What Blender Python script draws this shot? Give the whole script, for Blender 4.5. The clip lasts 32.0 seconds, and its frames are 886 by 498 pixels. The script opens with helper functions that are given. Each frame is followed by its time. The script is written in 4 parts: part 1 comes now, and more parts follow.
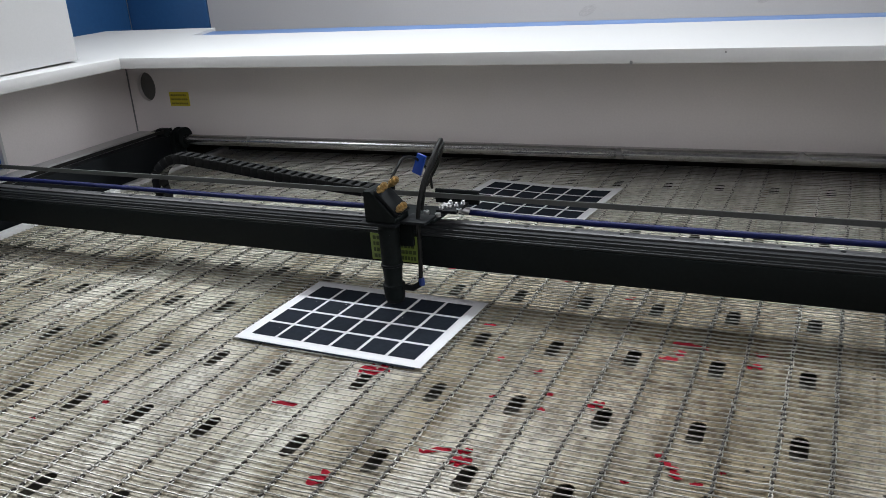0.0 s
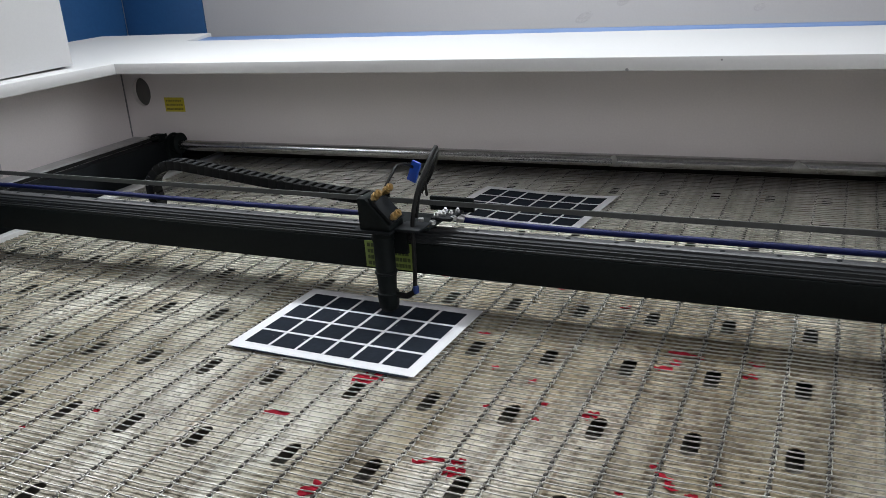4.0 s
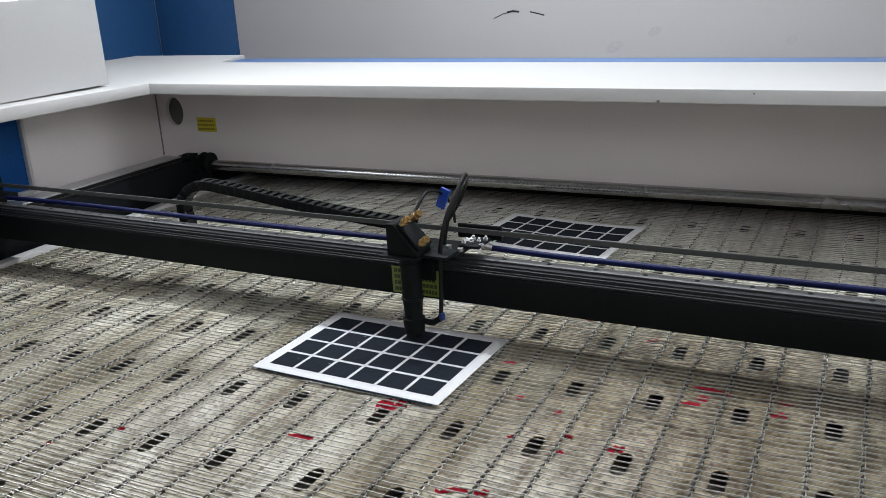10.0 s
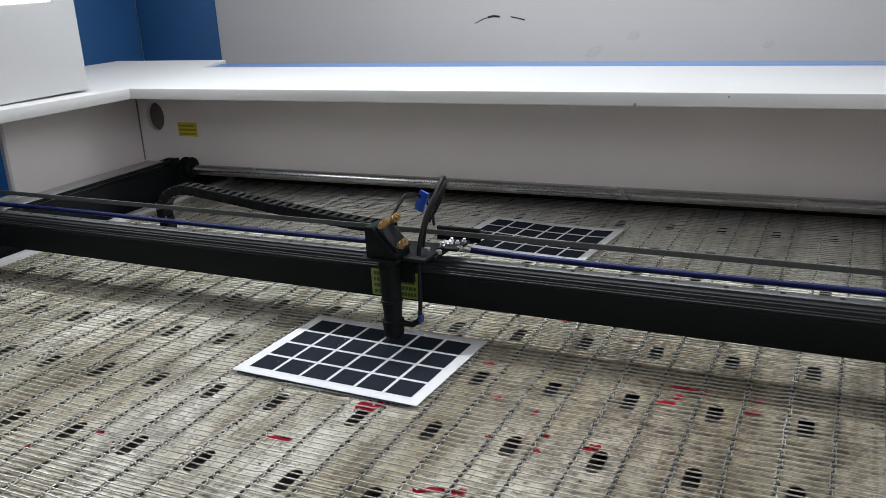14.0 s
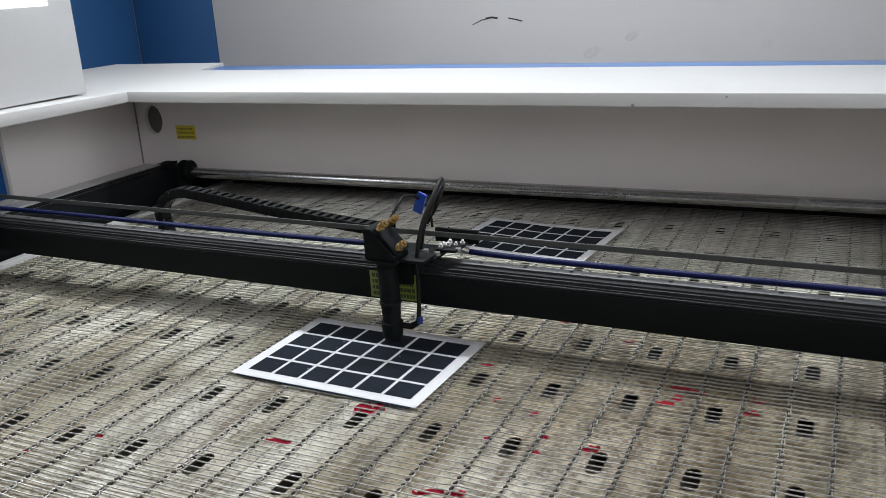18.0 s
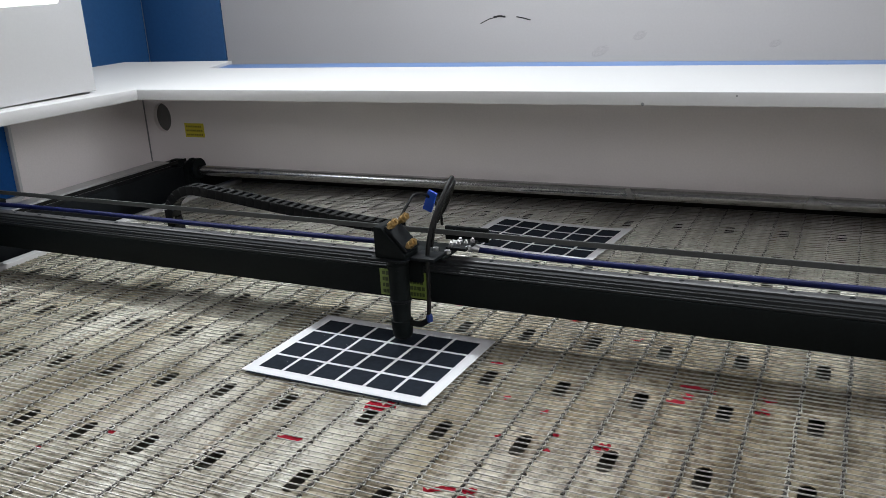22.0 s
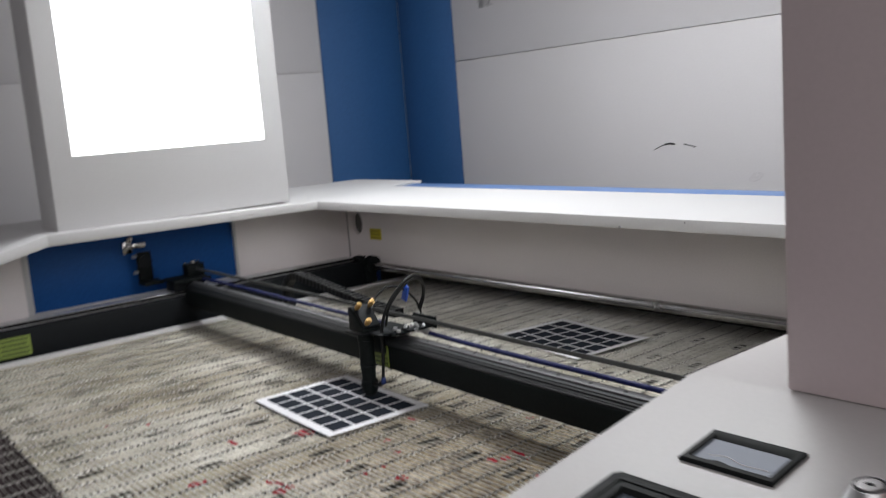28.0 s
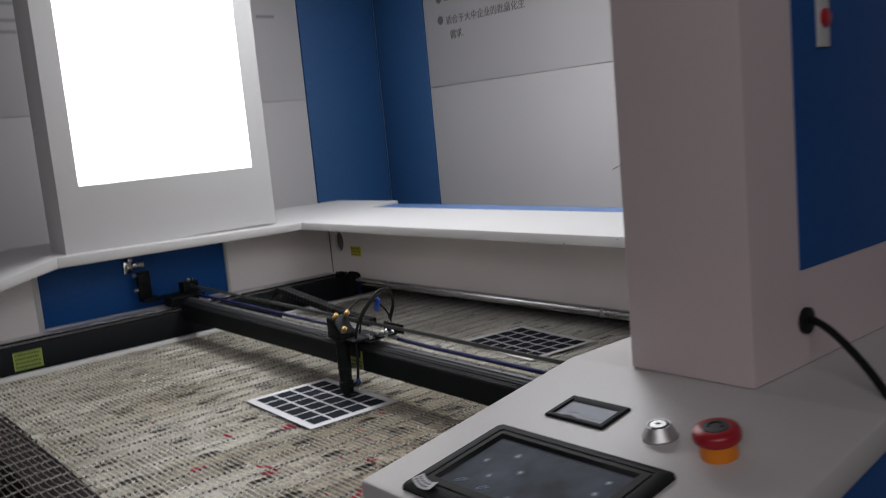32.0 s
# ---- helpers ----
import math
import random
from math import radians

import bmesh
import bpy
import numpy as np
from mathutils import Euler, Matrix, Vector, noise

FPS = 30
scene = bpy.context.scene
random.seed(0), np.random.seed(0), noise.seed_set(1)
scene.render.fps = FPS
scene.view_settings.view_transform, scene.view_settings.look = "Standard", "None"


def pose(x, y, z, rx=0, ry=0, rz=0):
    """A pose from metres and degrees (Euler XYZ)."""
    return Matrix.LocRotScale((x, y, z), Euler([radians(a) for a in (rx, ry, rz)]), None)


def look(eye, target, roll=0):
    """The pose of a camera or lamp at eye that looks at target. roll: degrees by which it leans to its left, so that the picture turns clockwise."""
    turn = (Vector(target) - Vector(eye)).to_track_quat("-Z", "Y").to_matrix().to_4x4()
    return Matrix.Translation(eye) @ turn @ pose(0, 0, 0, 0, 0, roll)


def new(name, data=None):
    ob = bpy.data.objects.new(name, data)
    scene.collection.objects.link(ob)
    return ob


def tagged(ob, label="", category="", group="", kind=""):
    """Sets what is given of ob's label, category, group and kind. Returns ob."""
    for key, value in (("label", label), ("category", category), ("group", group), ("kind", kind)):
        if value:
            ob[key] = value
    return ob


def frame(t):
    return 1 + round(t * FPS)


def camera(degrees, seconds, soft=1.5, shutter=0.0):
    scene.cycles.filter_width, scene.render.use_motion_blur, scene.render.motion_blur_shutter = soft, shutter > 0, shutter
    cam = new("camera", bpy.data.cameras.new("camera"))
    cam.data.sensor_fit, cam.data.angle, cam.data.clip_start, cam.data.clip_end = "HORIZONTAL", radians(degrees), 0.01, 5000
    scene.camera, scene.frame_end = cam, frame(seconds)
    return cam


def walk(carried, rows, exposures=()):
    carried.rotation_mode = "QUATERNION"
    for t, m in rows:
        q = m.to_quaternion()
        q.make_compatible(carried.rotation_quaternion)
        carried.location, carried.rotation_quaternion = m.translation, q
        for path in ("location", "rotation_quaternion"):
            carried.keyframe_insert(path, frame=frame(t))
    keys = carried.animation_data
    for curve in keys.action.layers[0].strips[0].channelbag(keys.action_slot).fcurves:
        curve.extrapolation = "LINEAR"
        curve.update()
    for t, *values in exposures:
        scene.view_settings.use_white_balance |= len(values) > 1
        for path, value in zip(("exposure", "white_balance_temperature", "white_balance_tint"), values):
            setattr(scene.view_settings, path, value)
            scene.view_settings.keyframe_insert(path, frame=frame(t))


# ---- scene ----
# Laser cutting machine on an exhibition stand. x runs along the gantry, y away from the operator, z up; z = 0 is the top of the belt.
cam = camera(53.4, 32.0, soft=0.65, shutter=0.5)
PATH = [
    (0, (0.745, -0.874, 0.505), (-0.073, 0.821, -0.171), -4.5),
    (0.5, (0.737, -0.88, 0.505), (-0.08, 0.816, -0.17), -4.1),
    (1, (0.735, -0.878, 0.506), (-0.085, 0.817, -0.167), -4.4),
    (1.5, (0.735, -0.877, 0.508), (-0.091, 0.815, -0.167), -4.7),
    (2, (0.738, -0.873, 0.506), (-0.083, 0.823, -0.164), -4.4),
    (2.5, (0.74, -0.869, 0.505), (-0.079, 0.827, -0.166), -4.2),
    (3, (0.742, -0.865, 0.504), (-0.08, 0.83, -0.167), -4.1),
    (3.5, (0.745, -0.866, 0.505), (-0.075, 0.832, -0.163), -4.2),
    (5.5, (0.745, -0.866, 0.506), (-0.045, 0.849, -0.154), -4.1),
    (6, (0.748, -0.867, 0.508), (-0.051, 0.845, -0.148), -4.1),
    (6.5, (0.749, -0.867, 0.509), (-0.078, 0.835, -0.138), -4.1),
    (7, (0.753, -0.866, 0.51), (-0.091, 0.831, -0.127), -4.3),
    (7.5, (0.755, -0.867, 0.512), (-0.085, 0.835, -0.117), -3.6),
    (8, (0.755, -0.866, 0.511), (-0.102, 0.832, -0.106), -3.3),
    (8.5, (0.752, -0.865, 0.513), (-0.106, 0.836, -0.095), -3.1),
    (9, (0.75, -0.867, 0.512), (-0.103, 0.837, -0.091), -3.1),
    (9.5, (0.743, -0.867, 0.509), (-0.115, 0.83, -0.108), -3.0),
    (10, (0.739, -0.867, 0.512), (-0.125, 0.83, -0.101), -3.2),
    (10.5, (0.737, -0.866, 0.51), (-0.118, 0.834, -0.103), -3.1),
    (11, (0.739, -0.868, 0.511), (-0.104, 0.839, -0.101), -3.1),
    (11.5, (0.743, -0.869, 0.512), (-0.102, 0.838, -0.096), -3.4),
    (12, (0.746, -0.871, 0.511), (-0.102, 0.836, -0.095), -3.4),
    (12.5, (0.751, -0.871, 0.512), (-0.088, 0.839, -0.095), -3.3),
    (13, (0.753, -0.869, 0.512), (-0.085, 0.842, -0.098), -3.2),
    (13.5, (0.754, -0.869, 0.51), (-0.08, 0.844, -0.099), -3.2),
    (14, (0.752, -0.872, 0.511), (-0.083, 0.842, -0.093), -3.2),
    (14.5, (0.751, -0.876, 0.512), (-0.08, 0.84, -0.093), -3.2),
    (16.5, (0.748, -0.874, 0.51), (-0.084, 0.841, -0.097), -3.0),
    (17, (0.748, -0.874, 0.512), (-0.088, 0.841, -0.089), -3.3),
    (17.5, (0.75, -0.872, 0.512), (-0.083, 0.842, -0.093), -3.6),
    (18, (0.753, -0.871, 0.511), (-0.081, 0.845, -0.09), -3.5),
    (18.5, (0.756, -0.871, 0.512), (-0.087, 0.841, -0.086), -3.6),
    (19, (0.758, -0.872, 0.512), (-0.086, 0.839, -0.088), -3.4),
    (19.5, (0.758, -0.873, 0.512), (-0.092, 0.837, -0.083), -3.5),
    (20, (0.756, -0.873, 0.513), (-0.093, 0.836, -0.087), -3.5),
    (20.5, (0.753, -0.873, 0.511), (-0.093, 0.836, -0.092), -3.3),
    (21, (0.749, -0.872, 0.51), (-0.092, 0.838, -0.096), -3.3),
    (21.5, (0.749, -0.874, 0.51), (-0.094, 0.836, -0.096), -3.3),
    (22, (0.747, -0.876, 0.511), (-0.097, 0.835, -0.092), -3.4),
    (22.5, (0.748, -0.878, 0.512), (-0.092, 0.835, -0.087), -3.5),
    (23, (0.75, -0.879, 0.51), (-0.088, 0.836, -0.089), -3.5),
    (23.5, (0.753, -0.877, 0.51), (-0.078, 0.84, -0.089), -3.3),
    (24, (0.754, -0.877, 0.511), (-0.076, 0.842, -0.084), -3.2),
    (24.5, (0.757, -0.878, 0.512), (-0.064, 0.856, -0.051), -4.1),
    (25, (0.788, -0.88, 0.519), (-0.07, 0.863, 0.045), -6.4),
    (25.5, (0.903, -0.898, 0.52), (-0.105, 0.784, 0.126), -5.9),
    (27.5, (1.368, -0.772, 0.521), (0.002, 0.664, 0.256), -8.0),
    (28, (1.529, -0.743, 0.524), (-0.007, 0.503, 0.221), -4.5),
    (28.5, (1.616, -0.76, 0.535), (0.059, 0.43, 0.138), -1.7),
    (29, (1.619, -0.806, 0.543), (0.075, 0.387, 0.103), -2.0),
    (29.5, (1.634, -0.843, 0.547), (0.13, 0.4, 0.107), -1.7),
    (30, (1.632, -0.864, 0.549), (0.152, 0.414, 0.131), -1.3),
    (30.5, (1.628, -0.874, 0.554), (0.123, 0.381, 0.151), -1.6),
    (31, (1.637, -0.87, 0.556), (0.123, 0.379, 0.171), -1.8),
    (31.5, (1.66, -0.873, 0.56), (0.158, 0.396, 0.197), -2.7),
    (32, (1.753, -0.855, 0.564), (0.23, 0.412, 0.288), -5.3),
]
walk(cam, [(t, look(eye, target, roll)) for t, eye, target, roll in PATH],
     [(0.0, -0.12, 6350, 8), (25.2, -0.12, 6400, 8), (27.5, -0.12, 6600, 9.5), (28.3, -0.27, 6600, 11), (29.2, -0.62, 6600, 11), (32.0, -0.60, 6600, 12)])

# ---- light ----
world = bpy.data.worlds.new("hall")
scene.world = world
world.use_nodes = True
world.node_tree.nodes["Background"].inputs[0].default_value = (1.0, 0.94, 0.98, 1)
world.node_tree.nodes["Background"].inputs[1].default_value = 0.085


def area_lamp(name, at, to, sx, sy, watts, colour):
    data = bpy.data.lights.new(name, "AREA")
    data.shape, data.size, data.size_y, data.energy, data.color = "RECTANGLE", sx, sy, watts, colour
    ob = new(name, data)
    ob.matrix_world = look(at, to)
    return ob


area_lamp("portal_lamp", (-0.10, 0.84, 1.6), (-0.05, 0.30, 0.0), 1.5, 0.06, 37, (0.94, 0.97, 1.0))
area_lamp("hall_lamp", (3.3, -2.9, 2.0), (-0.2, 0.5, 0.2), 3.2, 1.2, 50, (0.99, 0.97, 0.99))

# ---- materials ----


def nodes_of(name):
    m = bpy.data.materials.new(name)
    m.use_nodes = True
    nt = m.node_tree
    return m, nt, nt.nodes["Principled BSDF"]


def material(name, colour, rough=0.5, metal=0.0, vary=0.06, grain=40.0, bump=0.0, blotch=3.0, dark=None, spec=0.5, coat=0.0):
    """A painted, plastic or metal surface: fine grain and large blotches in colour and gloss, with slight relief."""
    m, nt, b = nodes_of(name)
    tex = nt.nodes.new("ShaderNodeTexCoord")
    n1, n2 = nt.nodes.new("ShaderNodeTexNoise"), nt.nodes.new("ShaderNodeTexNoise")
    n1.inputs["Scale"].default_value, n2.inputs["Scale"].default_value = grain, blotch
    n1.inputs["Detail"].default_value, n2.inputs["Detail"].default_value = 6, 4
    add = nt.nodes.new("ShaderNodeMath")
    add.operation = "ADD"
    ramp = nt.nodes.new("ShaderNodeValToRGB")
    half = nt.nodes.new("ShaderNodeMath")
    half.operation, half.inputs[1].default_value = "MULTIPLY", 0.5
    for n in (n1, n2):
        nt.links.new(tex.outputs["Object"], n.inputs["Vector"])
    nt.links.new(n1.outputs["Fac"], add.inputs[0])
    nt.links.new(n2.outputs["Fac"], add.inputs[1])
    nt.links.new(add.outputs[0], half.inputs[0])
    nt.links.new(half.outputs[0], ramp.inputs["Fac"])
    lo = dark or tuple(c * (1 - vary * 2) for c in colour)
    hi = tuple(min(1, c * (1 + vary)) for c in colour)
    ramp.color_ramp.elements[0].position, ramp.color_ramp.elements[1].position = 0.32, 0.66
    ramp.color_ramp.elements[0].color, ramp.color_ramp.elements[1].color = (*lo, 1), (*hi, 1)
    nt.links.new(ramp.outputs[0], b.inputs["Base Color"])
    rr = nt.nodes.new("ShaderNodeMapRange")
    rr.inputs["To Min"].default_value, rr.inputs["To Max"].default_value = max(0.03, rough - 0.08), min(1, rough + 0.1)
    nt.links.new(n2.outputs["Fac"], rr.inputs["Value"])
    nt.links.new(rr.outputs[0], b.inputs["Roughness"])
    b.inputs["Metallic"].default_value = metal
    b.inputs["Specular IOR Level"].default_value = spec
    b.inputs["Coat Weight"].default_value = coat
    if bump:
        bp = nt.nodes.new("ShaderNodeBump")
        bp.inputs["Strength"].default_value, bp.inputs["Distance"].default_value = bump, 0.002
        nt.links.new(n1.outputs["Fac"], bp.inputs["Height"])
        nt.links.new(bp.outputs[0], b.inputs["Normal"])
    return m


def glowing(name, colour, strength):
    m, nt, b = nodes_of(name)
    b.inputs["Base Color"].default_value = (*colour, 1)
    b.inputs["Emission Color"].default_value = (*colour, 1)
    b.inputs["Emission Strength"].default_value = strength
    return m


def plate_material():
    """Galvanised support plate, sooty and stained yellow-brown in patches, with darker streaks."""
    m, nt, b = nodes_of("sooty_plate")
    tex = nt.nodes.new("ShaderNodeTexCoord")

    def noise_tex(scale, detail, vec=None, rough=0.6):
        n = nt.nodes.new("ShaderNodeTexNoise")
        n.inputs["Scale"].default_value, n.inputs["Detail"].default_value, n.inputs["Roughness"].default_value = scale, detail, rough
        nt.links.new(vec or tex.outputs["Object"], n.inputs["Vector"])
        return n

    def ramp(fac, p0, c0, p1, c1):
        r = nt.nodes.new("ShaderNodeValToRGB")
        r.color_ramp.elements[0].position, r.color_ramp.elements[1].position = p0, p1
        r.color_ramp.elements[0].color, r.color_ramp.elements[1].color = (*c0, 1), (*c1, 1)
        nt.links.new(fac, r.inputs["Fac"])
        return r

    def mix(kind, fac, a, c):
        x = nt.nodes.new("ShaderNodeMix")
        x.data_type, x.blend_type = "RGBA", kind
        if isinstance(fac, float):
            x.inputs[0].default_value = fac
        else:
            nt.links.new(fac, x.inputs[0])
        nt.links.new(a, x.inputs[6])
        nt.links.new(c, x.inputs[7])
        return x.outputs[2]

    stretch = nt.nodes.new("ShaderNodeMapping")
    stretch.inputs["Scale"].default_value = (1.0, 0.35, 1.0)
    nt.links.new(tex.outputs["Object"], stretch.inputs["Vector"])
    big = noise_tex(3.2, 6)
    streak = noise_tex(26.0, 8, stretch.outputs[0], 0.7)
    fine = noise_tex(160.0, 4)
    stain = noise_tex(7.0, 5, stretch.outputs[0])
    base = ramp(big.outputs["Fac"], 0.38, (0.45, 0.435, 0.36), 0.60, (0.76, 0.755, 0.70))
    soot = ramp(streak.outputs["Fac"], 0.34, (0.27, 0.24, 0.21), 0.53, (1.0, 1.0, 1.0))
    speck = ramp(fine.outputs["Fac"], 0.36, (0.38, 0.36, 0.33), 0.48, (1.0, 1.0, 1.0))
    tan = ramp(stain.outputs["Fac"], 0.42, (0.58, 0.51, 0.38), 0.62, (0.95, 0.93, 0.88))
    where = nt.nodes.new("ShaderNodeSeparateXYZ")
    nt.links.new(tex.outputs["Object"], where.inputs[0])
    # soot thinned past the gantry, also lifting the back where light falls short
    back_lift = nt.nodes.new("ShaderNodeMapRange")
    back_lift.inputs["From Min"].default_value, back_lift.inputs["From Max"].default_value = 0.25, 0.55
    back_lift.inputs["To Min"].default_value, back_lift.inputs["To Max"].default_value = 0.85, 0.12
    nt.links.new(where.outputs["Y"], back_lift.inputs["Value"])
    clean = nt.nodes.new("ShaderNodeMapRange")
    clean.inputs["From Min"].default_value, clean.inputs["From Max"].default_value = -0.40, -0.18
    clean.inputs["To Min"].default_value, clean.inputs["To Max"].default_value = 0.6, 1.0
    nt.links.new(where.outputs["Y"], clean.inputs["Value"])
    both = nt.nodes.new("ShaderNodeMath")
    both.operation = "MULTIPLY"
    nt.links.new(back_lift.outputs[0], both.inputs[0])
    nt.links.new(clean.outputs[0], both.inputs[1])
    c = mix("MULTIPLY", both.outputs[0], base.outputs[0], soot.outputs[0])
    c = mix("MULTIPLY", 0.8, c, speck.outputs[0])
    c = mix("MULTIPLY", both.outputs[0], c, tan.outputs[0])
    # scorched stretch where most of the cutting is done, deepened for the gantry's weak shadow
    gap = nt.nodes.new("ShaderNodeVectorMath")
    gap.operation, gap.inputs[1].default_value = "DISTANCE", (0.60, 0.13, 0.0)
    nt.links.new(tex.outputs["Object"], gap.inputs[0])
    near = nt.nodes.new("ShaderNodeMapRange")
    near.inputs["From Min"].default_value, near.inputs["From Max"].default_value = 0.12, 0.52
    near.inputs["To Min"].default_value, near.inputs["To Max"].default_value = 1.0, 0.0
    nt.links.new(gap.outputs["Value"], near.inputs["Value"])
    mottle = noise_tex(75.0, 5, None, 0.7)
    scorch_shade = ramp(mottle.outputs["Fac"], 0.38, (0.24, 0.18, 0.145), 0.57, (0.84, 0.77, 0.68))
    worn = nt.nodes.new("ShaderNodeMath")
    worn.operation = "MULTIPLY"
    nt.links.new(near.outputs[0], worn.inputs[0])
    nt.links.new(clean.outputs[0], worn.inputs[1])
    c = mix("MULTIPLY", worn.outputs[0], c, scorch_shade.outputs[0])
    # thin brown runs and scratches along the travel of the belt
    long_way = nt.nodes.new("ShaderNodeMapping")
    long_way.inputs["Scale"].default_value = (1.0, 0.045, 1.0)
    long_way.inputs["Rotation"].default_value = (0.0, 0.0, 0.06)
    nt.links.new(tex.outputs["Object"], long_way.inputs["Vector"])
    runs = noise_tex(70.0, 3, long_way.outputs[0], 0.55)
    lines = ramp(runs.outputs["Fac"], 0.60, (1.0, 1.0, 1.0), 0.68, (0.42, 0.34, 0.26))
    c = mix("MULTIPLY", 0.7, c, lines.outputs[0])
    # oily blotches where smoke has settled
    patch = noise_tex(15.0, 7, None, 0.68)
    haze_spots = ramp(patch.outputs["Fac"], 0.36, (0.50, 0.46, 0.40), 0.50, (1.0, 1.0, 1.0))
    c = mix("MULTIPLY", 0.55, c, haze_spots.outputs[0])
    nt.links.new(c, b.inputs["Base Color"])
    b.inputs["Roughness"].default_value = 0.75
    b.inputs["Specular IOR Level"].default_value = 0.2
    bp = nt.nodes.new("ShaderNodeBump")
    bp.inputs["Strength"].default_value, bp.inputs["Distance"].default_value = 0.4, 0.002
    nt.links.new(streak.outputs["Fac"], bp.inputs["Height"])
    nt.links.new(bp.outputs[0], b.inputs["Normal"])
    return m


M_WHITE = material("white_powder_coat", (0.53, 0.528, 0.53), 0.48, spec=0.35, vary=0.02, grain=250, bump=0.05, blotch=2.0)
# lighter copy of the white coat: light missing under the cover painted in
M_INNER = material("lifted_powder_coat", (0.80, 0.752, 0.75), 0.5, vary=0.03, grain=250, bump=0.05, blotch=2.5)
# copy of the white coat with the mauve of a dimly lit face in it
M_PILLAR = material("dim_mauve_powder_coat", (0.58, 0.495, 0.505), 0.42, vary=0.02, grain=250, bump=0.05, blotch=2.0)
M_BOARD = material("booth_board", (0.615, 0.598, 0.60), 0.5, vary=0.02, grain=160, bump=0.008, blotch=1.4)
M_BLUE = material("blue_paint", (0.009, 0.075, 0.27), 0.5, spec=0.25, vary=0.08, grain=120, bump=0.03, blotch=2.0)
M_BOOTHBLUE = material("blue_booth_panel", (0.033, 0.12, 0.30), 0.45, vary=0.06, grain=80, blotch=1.2)
M_LIGHTBLUE = material("mid_blue_paint", (0.10, 0.19, 0.40), 0.4, vary=0.05, grain=120, blotch=2.0)
M_BLACK = material("black_anodised", (0.0062, 0.0085, 0.0088), 0.6, vary=0.2, grain=180, bump=0.04, blotch=4.0, spec=0.12)
M_DARK = material("dark_painted_steel", (0.0065, 0.008, 0.0095), 0.55, spec=0.15, vary=0.15, grain=160, bump=0.05, blotch=5.0)
M_PROFILE = material("grey_anodised_profile", (0.022, 0.024, 0.026), 0.48, 0.1, spec=0.2, vary=0.12, grain=140, blotch=6.0)
M_SHAFT = material("shaft_steel", (0.52, 0.52, 0.525), 0.24, 1.0, vary=0.1, grain=90, blotch=5.0)
M_CHROME = material("satin_chrome", (0.6, 0.6, 0.61), 0.4, 1.0, vary=0.08, grain=90, blotch=9.0)
M_RAIL = material("guide_steel", (0.065, 0.065, 0.068), 0.42, 0.25, vary=0.15, grain=120, blotch=6.0)
M_STEEL = material("ground_steel", (0.55, 0.55, 0.54), 0.22, 1.0, vary=0.1, grain=90, blotch=5.0)
M_DULL = material("dull_aluminium", (0.42, 0.42, 0.42), 0.42, 0.9, vary=0.12, grain=120, bump=0.05, blotch=5.0)
M_GUIDE = material("bright_guide_steel", (0.45, 0.45, 0.46), 0.3, 0.6, vary=0.12, grain=90, blotch=5.0)
M_SHELF = material("grey_painted_shelf", (0.28, 0.28, 0.285), 0.5, vary=0.12, grain=120, blotch=6.0, spec=0.3)
M_WIRE = material("belt_wire", (0.66, 0.65, 0.61), 0.40, 0.75, vary=0.3, grain=60, blotch=8.0)
# darker copy of the wire: dim light on the hanging strands put into colour
M_WIRE_SHADED = material("shaded_belt_wire", (0.26, 0.25, 0.235), 0.5, 0.75, vary=0.3, grain=60, blotch=8.0)
M_BRASS = material("brass", (0.46, 0.31, 0.13), 0.36, 1.0, vary=0.15, grain=150, blotch=20)
M_RUBBER = material("black_rubber", (0.006, 0.0064, 0.0066), 0.5, spec=0.22, vary=0.2, grain=200, blotch=8)
M_GREYBELT = material("grey_timing_belt", (0.07, 0.074, 0.072), 0.55, vary=0.12, grain=200, blotch=6)
M_HOSE = material("blue_hose", (0.007, 0.012, 0.075), 0.5, spec=0.25, vary=0.2, grain=150, blotch=8)
M_BLUECLIP = material("blue_plastic", (0.01, 0.07, 0.45), 0.4, vary=0.1, grain=120, blotch=10)
M_FITTING = material("dark_blue_plastic", (0.008, 0.03, 0.16), 0.4, vary=0.1, grain=120, blotch=10)
M_YELLOW = material("yellow_sticker", (0.62, 0.52, 0.03), 0.5, vary=0.05, grain=120, blotch=8)
M_GREENLAB = material("yellow_green_sticker", (0.20, 0.27, 0.05), 0.5, vary=0.06, grain=120, blotch=8)
M_INK = material("dark_ink", (0.05, 0.07, 0.015), 0.6, vary=0.1)
M_PALEINK = material("pale_grey_print", (0.36, 0.35, 0.36), 0.6, vary=0.05)
M_FAINT = material("faded_print", (0.22, 0.19, 0.015), 0.6, vary=0.1)
M_GREYINK = material("grey_print", (0.2, 0.2, 0.21), 0.6, vary=0.05)
M_PAPER = material("white_card", (0.68, 0.68, 0.70), 0.85, spec=0.15, vary=0.015, grain=300, bump=0.03, blotch=5)
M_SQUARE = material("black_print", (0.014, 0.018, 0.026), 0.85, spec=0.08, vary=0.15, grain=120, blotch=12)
M_RED = material("red_scrap", (0.47, 0.012, 0.035), 0.75, spec=0.15, vary=0.2, grain=120, blotch=20)
M_CHIP = material("dark_scrap", (0.03, 0.025, 0.02), 0.7, vary=0.2)
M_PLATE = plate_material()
M_SLOT_GREY = material("slot_lift_grey", (0.20, 0.186, 0.16), 0.85, spec=0.1, vary=0.3, grain=90, blotch=9)
# near-black colour that stands for unlit depth
M_VOID = material("cavity_shade", (0.030, 0.026, 0.022), 0.8, vary=0.1)
